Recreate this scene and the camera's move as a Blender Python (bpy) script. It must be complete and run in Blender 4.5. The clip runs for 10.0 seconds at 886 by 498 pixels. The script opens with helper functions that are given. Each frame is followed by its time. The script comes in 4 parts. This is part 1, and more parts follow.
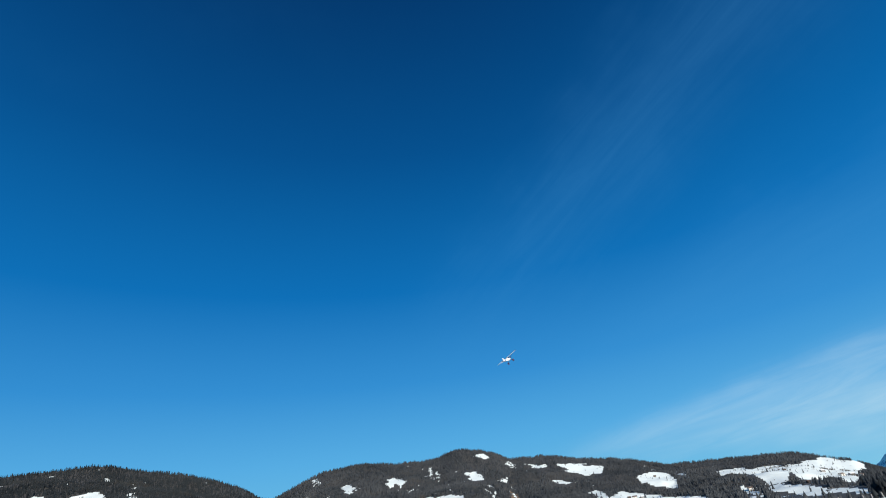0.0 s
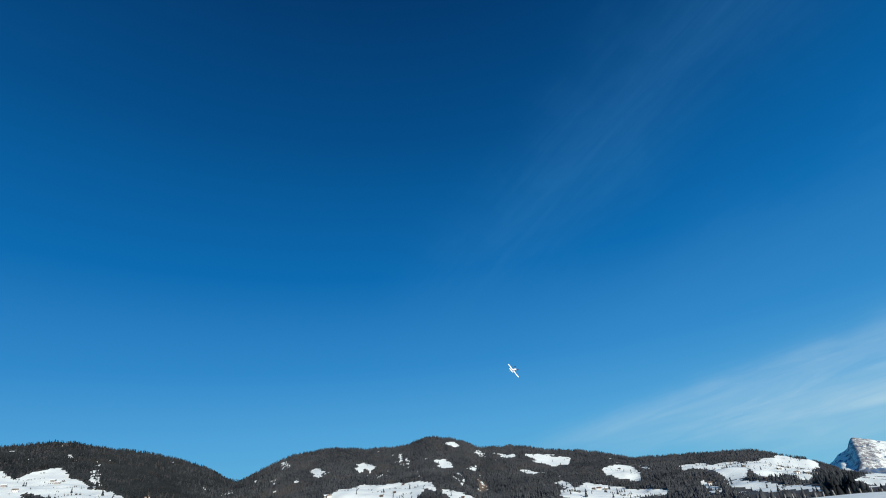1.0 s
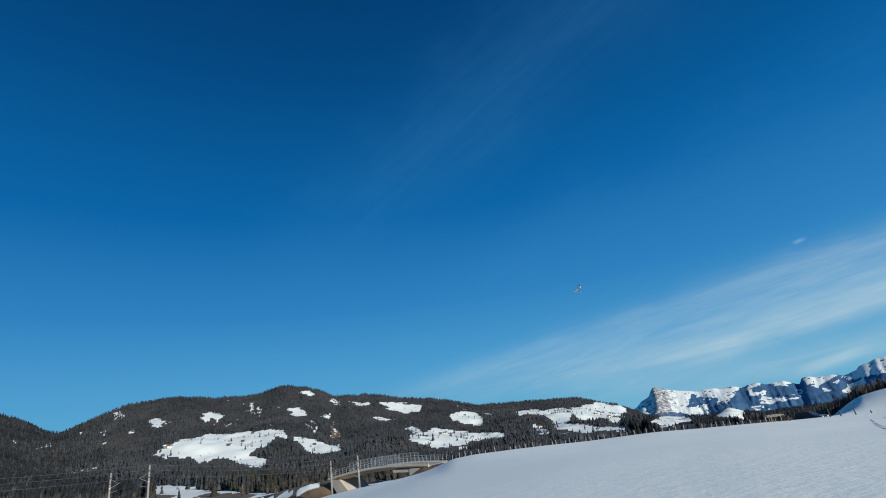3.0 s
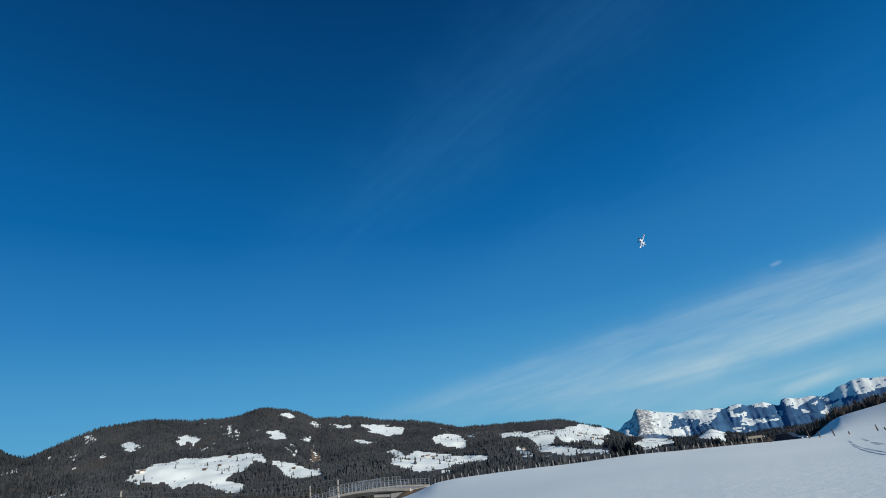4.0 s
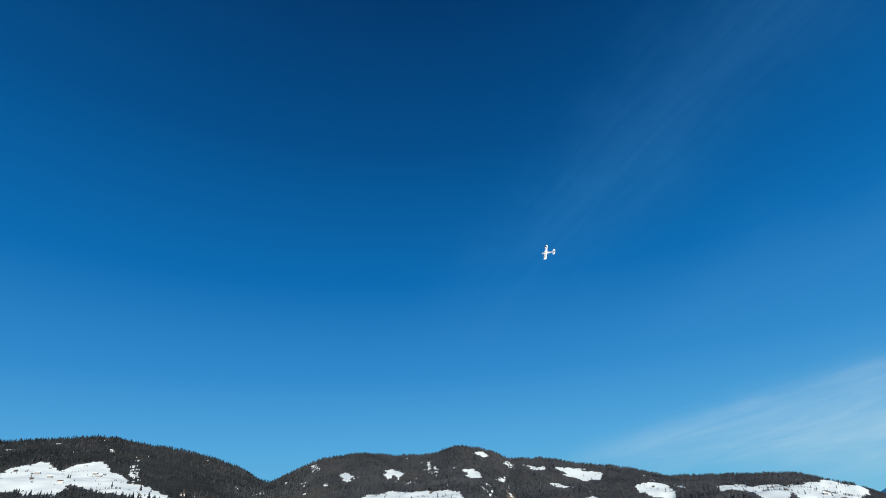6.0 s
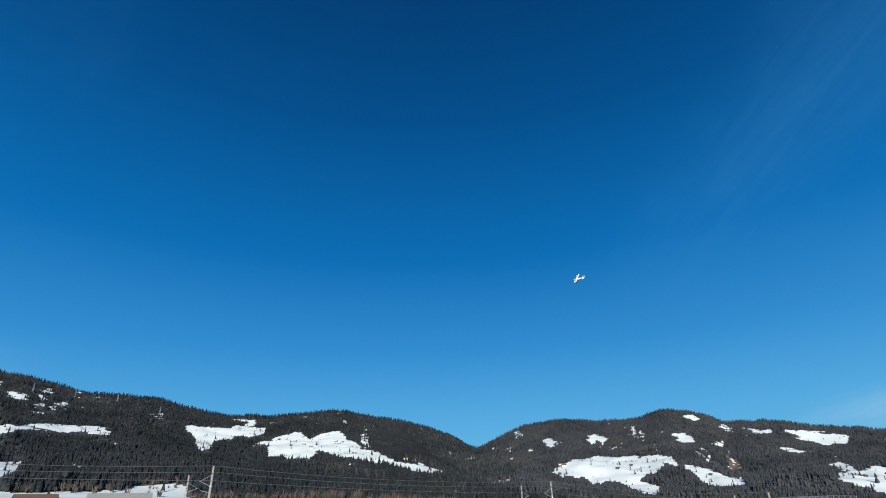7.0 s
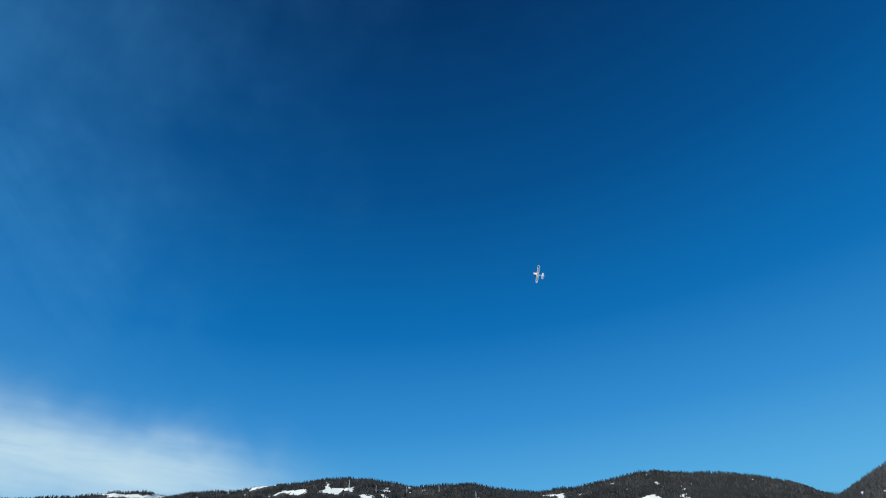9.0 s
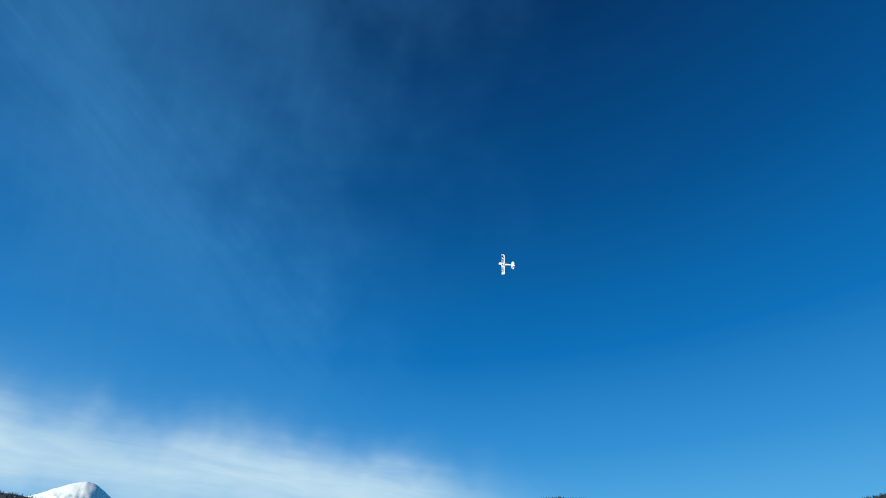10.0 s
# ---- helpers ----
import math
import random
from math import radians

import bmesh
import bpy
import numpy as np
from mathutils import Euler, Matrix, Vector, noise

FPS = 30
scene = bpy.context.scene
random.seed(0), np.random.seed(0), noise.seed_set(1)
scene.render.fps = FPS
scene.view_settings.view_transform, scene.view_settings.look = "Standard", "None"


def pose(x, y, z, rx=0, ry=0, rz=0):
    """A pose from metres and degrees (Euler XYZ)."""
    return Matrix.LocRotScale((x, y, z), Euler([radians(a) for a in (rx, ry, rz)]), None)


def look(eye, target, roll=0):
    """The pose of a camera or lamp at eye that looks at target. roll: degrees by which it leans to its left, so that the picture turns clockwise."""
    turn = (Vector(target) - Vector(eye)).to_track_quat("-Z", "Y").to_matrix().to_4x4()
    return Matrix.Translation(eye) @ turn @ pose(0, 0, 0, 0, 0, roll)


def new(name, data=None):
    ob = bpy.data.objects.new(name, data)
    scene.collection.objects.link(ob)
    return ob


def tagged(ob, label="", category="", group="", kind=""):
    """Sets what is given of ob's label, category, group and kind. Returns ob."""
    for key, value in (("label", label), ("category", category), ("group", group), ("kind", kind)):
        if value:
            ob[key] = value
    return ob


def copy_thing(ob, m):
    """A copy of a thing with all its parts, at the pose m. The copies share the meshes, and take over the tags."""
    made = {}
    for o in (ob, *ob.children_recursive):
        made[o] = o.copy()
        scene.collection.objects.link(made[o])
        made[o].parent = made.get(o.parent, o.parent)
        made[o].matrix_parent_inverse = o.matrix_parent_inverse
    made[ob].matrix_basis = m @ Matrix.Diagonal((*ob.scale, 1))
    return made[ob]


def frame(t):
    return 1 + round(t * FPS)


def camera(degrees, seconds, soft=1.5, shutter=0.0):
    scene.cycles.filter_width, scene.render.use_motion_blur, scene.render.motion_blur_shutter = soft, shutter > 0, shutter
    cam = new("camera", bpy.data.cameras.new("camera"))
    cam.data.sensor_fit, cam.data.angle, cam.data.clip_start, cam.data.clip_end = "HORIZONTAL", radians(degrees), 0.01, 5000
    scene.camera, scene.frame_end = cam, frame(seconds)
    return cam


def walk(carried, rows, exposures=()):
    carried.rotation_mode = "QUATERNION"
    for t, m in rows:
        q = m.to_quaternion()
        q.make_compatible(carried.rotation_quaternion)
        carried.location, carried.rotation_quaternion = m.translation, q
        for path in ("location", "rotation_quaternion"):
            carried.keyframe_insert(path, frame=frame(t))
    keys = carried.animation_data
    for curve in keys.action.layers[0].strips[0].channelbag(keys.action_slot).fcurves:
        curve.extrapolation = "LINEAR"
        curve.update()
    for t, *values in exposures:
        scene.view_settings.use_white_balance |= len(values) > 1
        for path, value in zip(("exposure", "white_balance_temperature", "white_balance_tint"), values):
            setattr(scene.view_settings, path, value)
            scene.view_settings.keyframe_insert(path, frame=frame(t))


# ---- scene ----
EYE = 1.7
cam = camera(81.45, 10.0, soft=1.0)
PATH = [
    (0.0, 119.37, 6.86, 3.85),
    (0.5, 118.73, 5.48, 1.77),
    (1.0, 117.78, 5.58, 0.58),
    (1.5, 115.32, 6.09, -2.75),
    (2.0, 112.75, 6.56, -7.36),
    (2.5, 111.09, 6.94, -11.51),
    (3.8, 111.97, 7.59, -16.79),
    (4.0, 112.95, 7.51, -16.43),
    (4.5, 115.67, 7.07, -14.26),
    (5.0, 118.08, 6.26, -10.47),
    (5.2, 118.79, 5.79, -8.33),
    (6.3, 118.41, 2.01, 8.99),
    (6.5, 117.77, 1.47, 13.21),
    (7.0, 116.38, 1.49, 23.94),
    (7.5, 116.33, 2.65, 33.77),
    (8.0, 118.11, 3.49, 42.20),
    (8.5, 121.19, 4.01, 48.94),
    (9.0, 124.47, 3.85, 55.65),
    (9.4, 126.57, 3.17, 63.34),
    (9.6, 127.12, 2.35, 68.13),
    (9.8, 127.25, 1.32, 72.48),
    (10.0, 127.14, 0.51, 76.37),
]
walk(cam, [(t, pose(0, 0, EYE, rx, ry, rz)) for t, rx, ry, rz in PATH],
     exposures=[(0.0, 0.24), (0.5, 0.14), (1.0, 0.10), (1.5, 0.05), (2.5, -0.04), (4.0, -0.10), (5.2, 0.02), (6.5, 0.18), (8.0, 0.2), (9.0, 0.2), (10.0, 0.27)])

# ---- sky and sun ----
SUN_AZ, SUN_EL = 153.0, 18.0


def toward(az, el):
    a, e = radians(az), radians(el)
    return Vector((math.sin(a) * math.cos(e), math.cos(a) * math.cos(e), math.sin(e)))


sun = new("sun", bpy.data.lights.new("sun", "SUN"))
sun.data.energy, sun.data.angle, sun.data.color = 5.0, radians(0.53), (1.0, 0.95, 0.87)
sun.matrix_world = look((0, 0, 0), -toward(SUN_AZ, SUN_EL))
scene.view_settings.exposure = 0.0


class Nodes:
    """Short way to write a node tree."""

    def __init__(self, tree):
        self.tree = tree
        tree.nodes.clear()

    def __call__(self, kind, *links, **sets):
        n = self.tree.nodes.new(kind)
        if "operation" in sets:
            n.operation = sets["operation"]
        if "use_clamp" in sets:
            n.use_clamp = sets["use_clamp"]
        if "data_type" in sets:
            n.data_type = sets["data_type"]
        if "blend_type" in sets:
            n.blend_type = sets["blend_type"]
        if "interpolation_type" in sets:
            n.interpolation_type = sets["interpolation_type"]
        if "attribute_name" in sets:
            n.attribute_name = sets["attribute_name"]
        for slot, value in links:
            if isinstance(value, bpy.types.NodeSocket):
                self.tree.links.new(value, n.inputs[slot])
            else:
                n.inputs[slot].default_value = value
        return n

    def math(self, op, a, b=0.0, c=0.0, clamp=False):
        return self("ShaderNodeMath", (0, a), (1, b), (2, c), operation=op, use_clamp=clamp).outputs[0]

    def mix(self, f, a, b, blend="MIX"):
        n = self("ShaderNodeMix", (0, f), (6, a), (7, b), data_type="RGBA", blend_type=blend)
        return n.outputs[2]

    def noise(self, vec, scale, detail=4.0, rough=0.55, distort=0.0):
        return self("ShaderNodeTexNoise", ("Vector", vec), ("Scale", scale), ("Detail", detail), ("Roughness", rough), ("Distortion", distort)).outputs[0]

    def ramp(self, f, stops):
        n = self("ShaderNodeValToRGB", (0, f))
        e = n.color_ramp.elements
        while len(e) < len(stops):
            e.new(0.5)
        for el, (p, c) in zip(e, stops):
            el.position, el.color = p, c if len(c) == 4 else (*c, 1)
        return n.outputs[0]


SKY_TONES = [(0.0, (0.15, 0.505, 0.74)), (0.14, (0.082, 0.385, 0.72)), (0.26, (0.028, 0.255, 0.61)), (0.42, (0.001, 0.149, 0.45)), (0.64, (0.0, 0.076, 0.26)), (0.87, (0.0, 0.029, 0.12))]
world = bpy.data.worlds.new("winter_sky")
scene.world = world
world.use_nodes = True
N = Nodes(world.node_tree)
coord = N("ShaderNodeTexCoord").outputs["Generated"]
sky = N("ShaderNodeTexSky")
sky.sky_type, sky.sun_disc = "NISHITA", False
sky.sun_elevation, sky.sun_rotation, sky.altitude = radians(SUN_EL), radians(SUN_AZ), 900.0
sky.air_density, sky.dust_density, sky.ozone_density = 1.0, 0.35, 3.0
# clear mountain air: deep blue overhead, paler and greener-blue towards the horizon
rise = N("ShaderNodeSeparateXYZ", (0, coord)).outputs[2]
clear = N.ramp(N.math("MAXIMUM", rise, 0.0), SKY_TONES)
clear = N("ShaderNodeVectorMath", (0, clear), (1, (1 / 0.12,) * 3), operation="MULTIPLY").outputs[0]
deep = N.mix(0.975, sky.outputs[0], clear)


def streak(az1, el1, az2, el2, wide, start, end, soft_ends, fibrous=0.8):
    """Cirrus along the great circle from one direction to another; wide, start, end in radians."""
    a, b = toward(az1, el1), toward(az2, el2)
    n = a.cross(b).normalized()
    along = n.cross(a).normalized()
    off = N("ShaderNodeVectorMath", (0, coord), (1, n), operation="DOT_PRODUCT").outputs["Value"]
    on = N("ShaderNodeVectorMath", (0, coord), (1, along), operation="DOT_PRODUCT").outputs["Value"]
    front = N("ShaderNodeVectorMath", (0, coord), (1, a), operation="DOT_PRODUCT").outputs["Value"]
    ang = N.math("ARCTAN2", on, front)
    warp = N.math("MULTIPLY_ADD", N.noise(coord, 7.0, 3.0), wide * 1.6, -wide * 0.8)
    x = N.math("DIVIDE", N.math("ADD", off, warp), wide)
    band = N.math("POWER", 2.718, N.math("MULTIPLY", N.math("MULTIPLY", x, x), -1.0))
    g1 = N("ShaderNodeMapRange", (0, ang), (1, start - soft_ends), (2, start + soft_ends), interpolation_type="SMOOTHSTEP").outputs[0]
    g2 = N("ShaderNodeMapRange", (0, ang), (1, end - soft_ends), (2, end + soft_ends), (3, 1.0), (4, 0.0), interpolation_type="SMOOTHSTEP").outputs[0]
    # fibres drawn out along the streak
    vec = N("ShaderNodeCombineXYZ", (0, N.math("MULTIPLY", ang, 3.0)), (1, N.math("MULTIPLY", off, 26.0)), (2, az1 * 0.1)).outputs[0]
    fibre = N("ShaderNodeMapRange", (0, N.noise(vec, 1.6, 6.0, 0.6, 0.6)), (1, 0.28), (2, 0.72)).outputs[0]
    fibre = N.math("MULTIPLY_ADD", fibre, fibrous, 1 - fibrous)
    return N.math("MULTIPLY", N.math("MULTIPLY", band, N.math("MULTIPLY", g1, g2)), fibre)


CIRRUS = [
    (streak(12.3, 5.6, 52, 11.4, 0.021, 0.0, 1.0, 0.12, 0.75), 0.30),
    (streak(20, 4.9, 54, 9.4, 0.026, 0.02, 1.0, 0.2, 0.8), 0.44),
    (streak(29, 4.0, 54, 6.9, 0.024, 0.04, 1.0, 0.16, 0.6), 0.76),
    (streak(31, 1.9, 56, 3.6, 0.022, 0.05, 0.9, 0.2, 0.6), 0.42),
    (streak(52.5, 13.35, 53.4, 13.5, 0.0028, 0.0, 0.014, 0.006, 0.5), 0.30),
    (streak(49.0, 1.9, 53.5, 3.0, 0.008, 0.0, 0.09, 0.03, 0.4), 0.45),
    (streak(-73, 9.6, -118.9, 13.2, 0.058, 0.0, 1.3, 0.2, 0.3), 0.86),
]
VEILS = [
    (streak(14.6, 14.3, 45, 21.7, 0.09, 0.0, 0.9, 0.3, 0.5), 0.12),
    (streak(2, 21.4, 34, 39.2, 0.10, 0.0, 1.0, 0.25, 0.6), 0.14),
    (streak(-86, 17, -118, 40, 0.12, 0.0, 1.2, 0.3, 0.5), 0.16),
    (streak(-112, 12, -130, 60, 0.36, -0.2, 1.6, 0.4, 0.15), 0.25),
]



def layered(parts, most):
    total = 0.0
    for density, strength in parts:
        total = N.math("ADD", total, N.math("MULTIPLY", density, strength))
    return N.math("MINIMUM", total, most)


mixed = N.mix(layered(VEILS, 0.4), deep, (0.6, 2.7, 5.6, 1))
mixed = N.mix(layered(CIRRUS, 0.9), mixed, (4.9, 6.4, 7.0, 1))
back = N("ShaderNodeBackground", ("Color", mixed), ("Strength", 0.107))
N("ShaderNodeOutputWorld", (0, back.outputs[0]))


# ---- materials ----
def material(name, rough=0.8, metal=0.0):
    m = bpy.data.materials.new(name)
    m.use_nodes = True
    n = Nodes(m.node_tree)
    b = n("ShaderNodeBsdfPrincipled", ("Roughness", rough), ("Metallic", metal))
    n("ShaderNodeOutputMaterial", (0, b.outputs[0]))
    return m, n, b


def plain(name, colour, rough=0.7, metal=0.0, scale=3.0, vary=0.25, bump=0.0):
    """A painted or raw surface with variation at two scales."""
    m, n, b = material(name, rough, metal)
    c = n("ShaderNodeTexCoord").outputs["Object"]
    f = n.math("MULTIPLY_ADD", n.noise(c, scale, 5.0), 0.6, n.math("MULTIPLY", n.noise(c, scale * 9, 3.0), 0.4))
    dark = tuple(v * (1 - vary) for v in colour)
    light = tuple(min(1, v * (1 + vary)) for v in colour)
    col = n.ramp(f, [(0.3, dark), (0.7, light)])
    n.tree.links.new(col, b.inputs["Base Color"])
    if bump:
        h = n("ShaderNodeBump", ("Strength", bump), ("Distance", 0.02), ("Height", f))
        n.tree.links.new(h.outputs[0], b.inputs["Normal"])
    return m


def ground_material():
    m, n, b = material("snow_and_forest_floor", 0.75)
    pos = n("ShaderNodeNewGeometry").outputs["Position"]
    cover = n("ShaderNodeAttribute", attribute_name="snow_cover").outputs["Fac"]
    grass = n("ShaderNodeAttribute", attribute_name="bare_grass").outputs["Fac"]
    rock = n("ShaderNodeAttribute", attribute_name="rock").outputs["Fac"]
    blue = n("ShaderNodeAttribute", attribute_name="far_wood_haze").outputs["Fac"]
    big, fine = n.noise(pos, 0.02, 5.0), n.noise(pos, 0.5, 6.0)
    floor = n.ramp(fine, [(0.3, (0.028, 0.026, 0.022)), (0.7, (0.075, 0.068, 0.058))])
    # distant woods: the air's blue haze is painted into this base colour
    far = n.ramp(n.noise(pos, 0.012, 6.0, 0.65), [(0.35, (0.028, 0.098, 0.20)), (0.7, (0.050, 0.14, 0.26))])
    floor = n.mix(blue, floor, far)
    stone = n.ramp(n.noise(pos, 0.03, 8.0, 0.7), [(0.35, (0.10, 0.10, 0.11)), (0.65, (0.26, 0.25, 0.25))])
    dry = n.ramp(n.noise(pos, 0.25, 6.0, 0.65), [(0.3, (0.085, 0.055, 0.033)), (0.55, (0.17, 0.112, 0.062)), (0.75, (0.13, 0.105, 0.053))])
    white = n.ramp(n.noise(pos, 0.05, 6.0), [(0.3, (0.77, 0.825, 0.775)), (0.7, (0.84, 0.885, 0.83))])
    edge = n.math("MULTIPLY_ADD", n.noise(pos, 0.06, 6.0, 0.7), 0.5, -0.25)
    s = n("ShaderNodeMapRange", (0, n.math("ADD", cover, edge)), (1, 0.42), (2, 0.58)).outputs[0]
    g = n("ShaderNodeMapRange", (0, n.math("ADD", grass, n.math("MULTIPLY_ADD", n.noise(pos, 0.3, 6.0, 0.7), 0.7, -0.35))), (1, 0.45), (2, 0.55)).outputs[0]
    r = n("ShaderNodeMapRange", (0, n.math("ADD", rock, n.math("MULTIPLY_ADD", n.noise(pos, 0.03, 8.0, 0.85), 1.6, -0.8))), (1, 0.45), (2, 0.55)).outputs[0]
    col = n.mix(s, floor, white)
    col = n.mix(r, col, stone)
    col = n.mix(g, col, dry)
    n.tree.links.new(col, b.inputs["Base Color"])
    # wind crust and footmarks on the near field, fading with distance
    near = n("ShaderNodeMapRange", (0, n("ShaderNodeVectorMath", (0, pos), operation="LENGTH").outputs["Value"]), (1, 15.0), (2, 140.0), (3, 1.0), (4, 0.15)).outputs[0]
    squash = n("ShaderNodeMapping", ("Vector", pos), ("Scale", (1.0, 1.6, 1.0)), ("Rotation", (0, 0, 0.5))).outputs[0]
    h = n.math("MULTIPLY_ADD", n.noise(squash, 0.9, 6.0, 0.6), 0.6, n.math("MULTIPLY", n.noise(squash, 4.0, 4.0), 0.25))
    bump = n("ShaderNodeBump", ("Strength", n.math("MULTIPLY", near, 0.26)), ("Distance", 0.25), ("Height", h))
    n.tree.links.new(bump.outputs[0], b.inputs["Normal"])
    return m


def leafy(name, dark, light, brown):
    """Needles or twigs: each tree in a tone of its own, whole stands darker or browner than others."""
    m, n, b = material(name, 0.85)
    rnd = n("ShaderNodeNewGeometry").outputs["Random Per Island"]
    pos = n("ShaderNodeNewGeometry").outputs["Position"]
    stand = n("ShaderNodeMapRange", (0, n.noise(pos, 0.004, 5.0, 0.6)), (1, 0.32), (2, 0.68)).outputs[0]
    clump = n("ShaderNodeMapRange", (0, n.noise(pos, 0.022, 3.0, 0.6)), (1, 0.3), (2, 0.7)).outputs[0]
    f = n.math("ADD", n.math("MULTIPLY", rnd, 0.24), n.math("ADD", n.math("MULTIPLY", stand, 0.46), n.math("MULTIPLY", clump, 0.30)))
    tone = n.ramp(f, [(0.15, dark), (0.85, light)])
    patch = n("ShaderNodeMapRange", (0, n.noise(pos, 0.007, 5.0, 0.7)), (1, 0.55), (2, 0.68)).outputs[0]
    tone = n.mix(n.math("MULTIPLY", patch, 0.65), tone, brown)
    n.tree.links.new(tone, b.inputs["Base Color"])
    b.inputs["Specular IOR Level"].default_value = 0.15
    return m


M_GROUND = ground_material()
M_CONIFER = leafy("conifer_needles", (0.007, 0.010, 0.012), (0.036, 0.042, 0.044), (0.042, 0.038, 0.032, 1))
# paler, bluer conifer tones: the east hill's brightness and haze put into the colour
M_CONIFER_PALE = leafy("pale_hazy_needles", (0.020, 0.025, 0.029), (0.082, 0.087, 0.090), (0.085, 0.076, 0.066, 1))
M_VALLEY = leafy("valley_spruce", (0.018, 0.021, 0.017), (0.060, 0.058, 0.045), (0.075, 0.062, 0.046, 1))
M_BARE = leafy("bare_twigs", (0.055, 0.046, 0.039), (0.13, 0.11, 0.092), (0.10, 0.080, 0.066, 1))


# ---- terrain ----
def lattice(ix, iy, seed):
    h = (ix.astype(np.int64) * 374761393 + iy.astype(np.int64) * 668265263 + seed * 144665) & 0x7FFFFFFF
    h = ((h ^ (h >> 13)) * 1274126177) & 0x7FFFFFFF
    return ((h ^ (h >> 16)) & 0xFFFF) / 65535.0


def value_noise(x, y, seed=0):
    ix, iy = np.floor(x), np.floor(y)
    fx, fy = x - ix, y - iy
    fx, fy = fx * fx * (3 - 2 * fx), fy * fy * (3 - 2 * fy)
    a, b = lattice(ix, iy, seed), lattice(ix + 1, iy, seed)
    c, d = lattice(ix, iy + 1, seed), lattice(ix + 1, iy + 1, seed)
    return (a + (b - a) * fx) * (1 - fy) + (c + (d - c) * fx) * fy - 0.5


def fbm(x, y, octaves=4, seed=0):
    out, amp = 0.0, 1.0
    for k in range(octaves):
        out = out + amp * value_noise(x * 2 ** k, y * 2 ** k, seed + k)
        amp *= 0.5
    return out


def smooth_curve(knots):
    """Shape-preserving curve through a few knots."""
    xs, ys = np.array([k[0] for k in knots], float), np.array([k[1] for k in knots], float)
    d = np.diff(ys) / np.diff(xs)
    s = np.zeros(len(xs))
    s[1:-1] = np.where(d[:-1] * d[1:] > 0, 2 * d[:-1] * d[1:] / (d[:-1] + d[1:] + 1e-12), 0)
    s[0], s[-1] = d[0], d[-1]

    def f(x):
        x = np.clip(x, xs[0], xs[-1])
        i = np.clip(np.searchsorted(xs, x) - 1, 0, len(xs) - 2)
        h = xs[i + 1] - xs[i]
        t = (x - xs[i]) / h
        return ((2 * t ** 3 - 3 * t ** 2 + 1) * ys[i] + (t ** 3 - 2 * t ** 2 + t) * h * s[i]
                + (-2 * t ** 3 + 3 * t ** 2) * ys[i + 1] + (t ** 3 - t ** 2) * h * s[i + 1])
    return f


# Heights as angles above the standing point's eye level, by bearing in degrees.
ridge_west = [(-180, 6), (-150, 7.5), (-125, 8.8), (-114.5, 9.6), (-106, 8.8), (-95, 9.0), (-87.4, 9.5), (-85.3, 9.8), (-82.9, 9.9),
              (-81.4, 9.55), (-79.5, 9.85), (-75.4, 10.0), (-73, 10.4), (-71, 10.5), (-65.7, 10.9), (-63.3, 10.85), (-60.9, 10.4), (-56.7, 9.75),
              (-53, 9.75), (-49, 8.95), (-45.8, 8.42), (-42, 8.45), (-38.4, 8.75), (-34.8, 9.08), (-31.2, 8.45), (-26.4, 7.6), (-23, 6.5)]
ridge_east = [(-20.3, 5.15), (-17.5, 6.3), (-14.5, 7.25), (-11.6, 7.5), (-7, 7.12), (-3.9, 7.2), (-1.7, 7.8), (2, 7.15), (4.1, 6.2), (7.1, 6.05),
              (10.7, 5.3), (14.9, 4.6), (19, 3.55), (22.6, 3.3), (25.5, 3.12), (28.3, 2.9), (30.5, 2.4), (31.2, 2.1), (33, 1.6),
              (34, 1.0), (36, 0.2), (39.5, -0.35), (41.3, -0.45), (42.7, -0.02), (44, -0.5), (46, -0.9), (52, -0.9), (58, 0.0), (75, 2.5), (110, 5), (150, 6), (180, 6)]
ridge_el = smooth_curve(ridge_west + ridge_east)
far_el = smooth_curve([(-180, 4), (-116, 8.0), (-114, 9.3), (-112.5, 9.75), (-111.2, 10.4), (-109.1, 11.15), (-106.8, 10.0), (-104, 7.5), (-95, 5), (0, 0), (32, 0),
                       (33.5, 0.5), (34.77, 1.2), (35.4, 1.72), (36.1, 2.0), (36.4, 2.5), (36.78, 2.82), (37.4, 2.66), (38.4, 2.3), (39.6, 2.02), (40.7, 1.84), (41.4, 1.94),
                       (42.0, 1.93), (42.5, 1.8), (43.65, 1.81), (44.5, 1.62), (45.0, 1.78), (45.75, 1.8), (46.4, 1.57), (47.6, 1.66), (48.3, 1.4), (48.9, 1.15),
                       (49.25, 1.62), (49.7, 1.7), (50.4, 1.5), (51.7, 1.56), (52.2, 1.38), (53.15, 1.6), (53.6, 1.92), (54.15, 2.06), (54.75, 2.27), (55.5, 2.35), (56.1, 2.2), (57.2, 2.16), (60, 1.9), (180, 4)])
foot_el = smooth_curve([(-180, 1.5), (-90, 2.0), (-72, 1.7), (-57, 1.3), (-49, 1.0), (-35, 0.4), (-24, -0.2), (-18, -0.9), (-12, -1.6), (-4, -2.0),
                        (5, -2.4), (14, -2.4), (22, -2.2), (35, -2.2), (48, -2.2), (60, -1.5), (180, 1.0)])
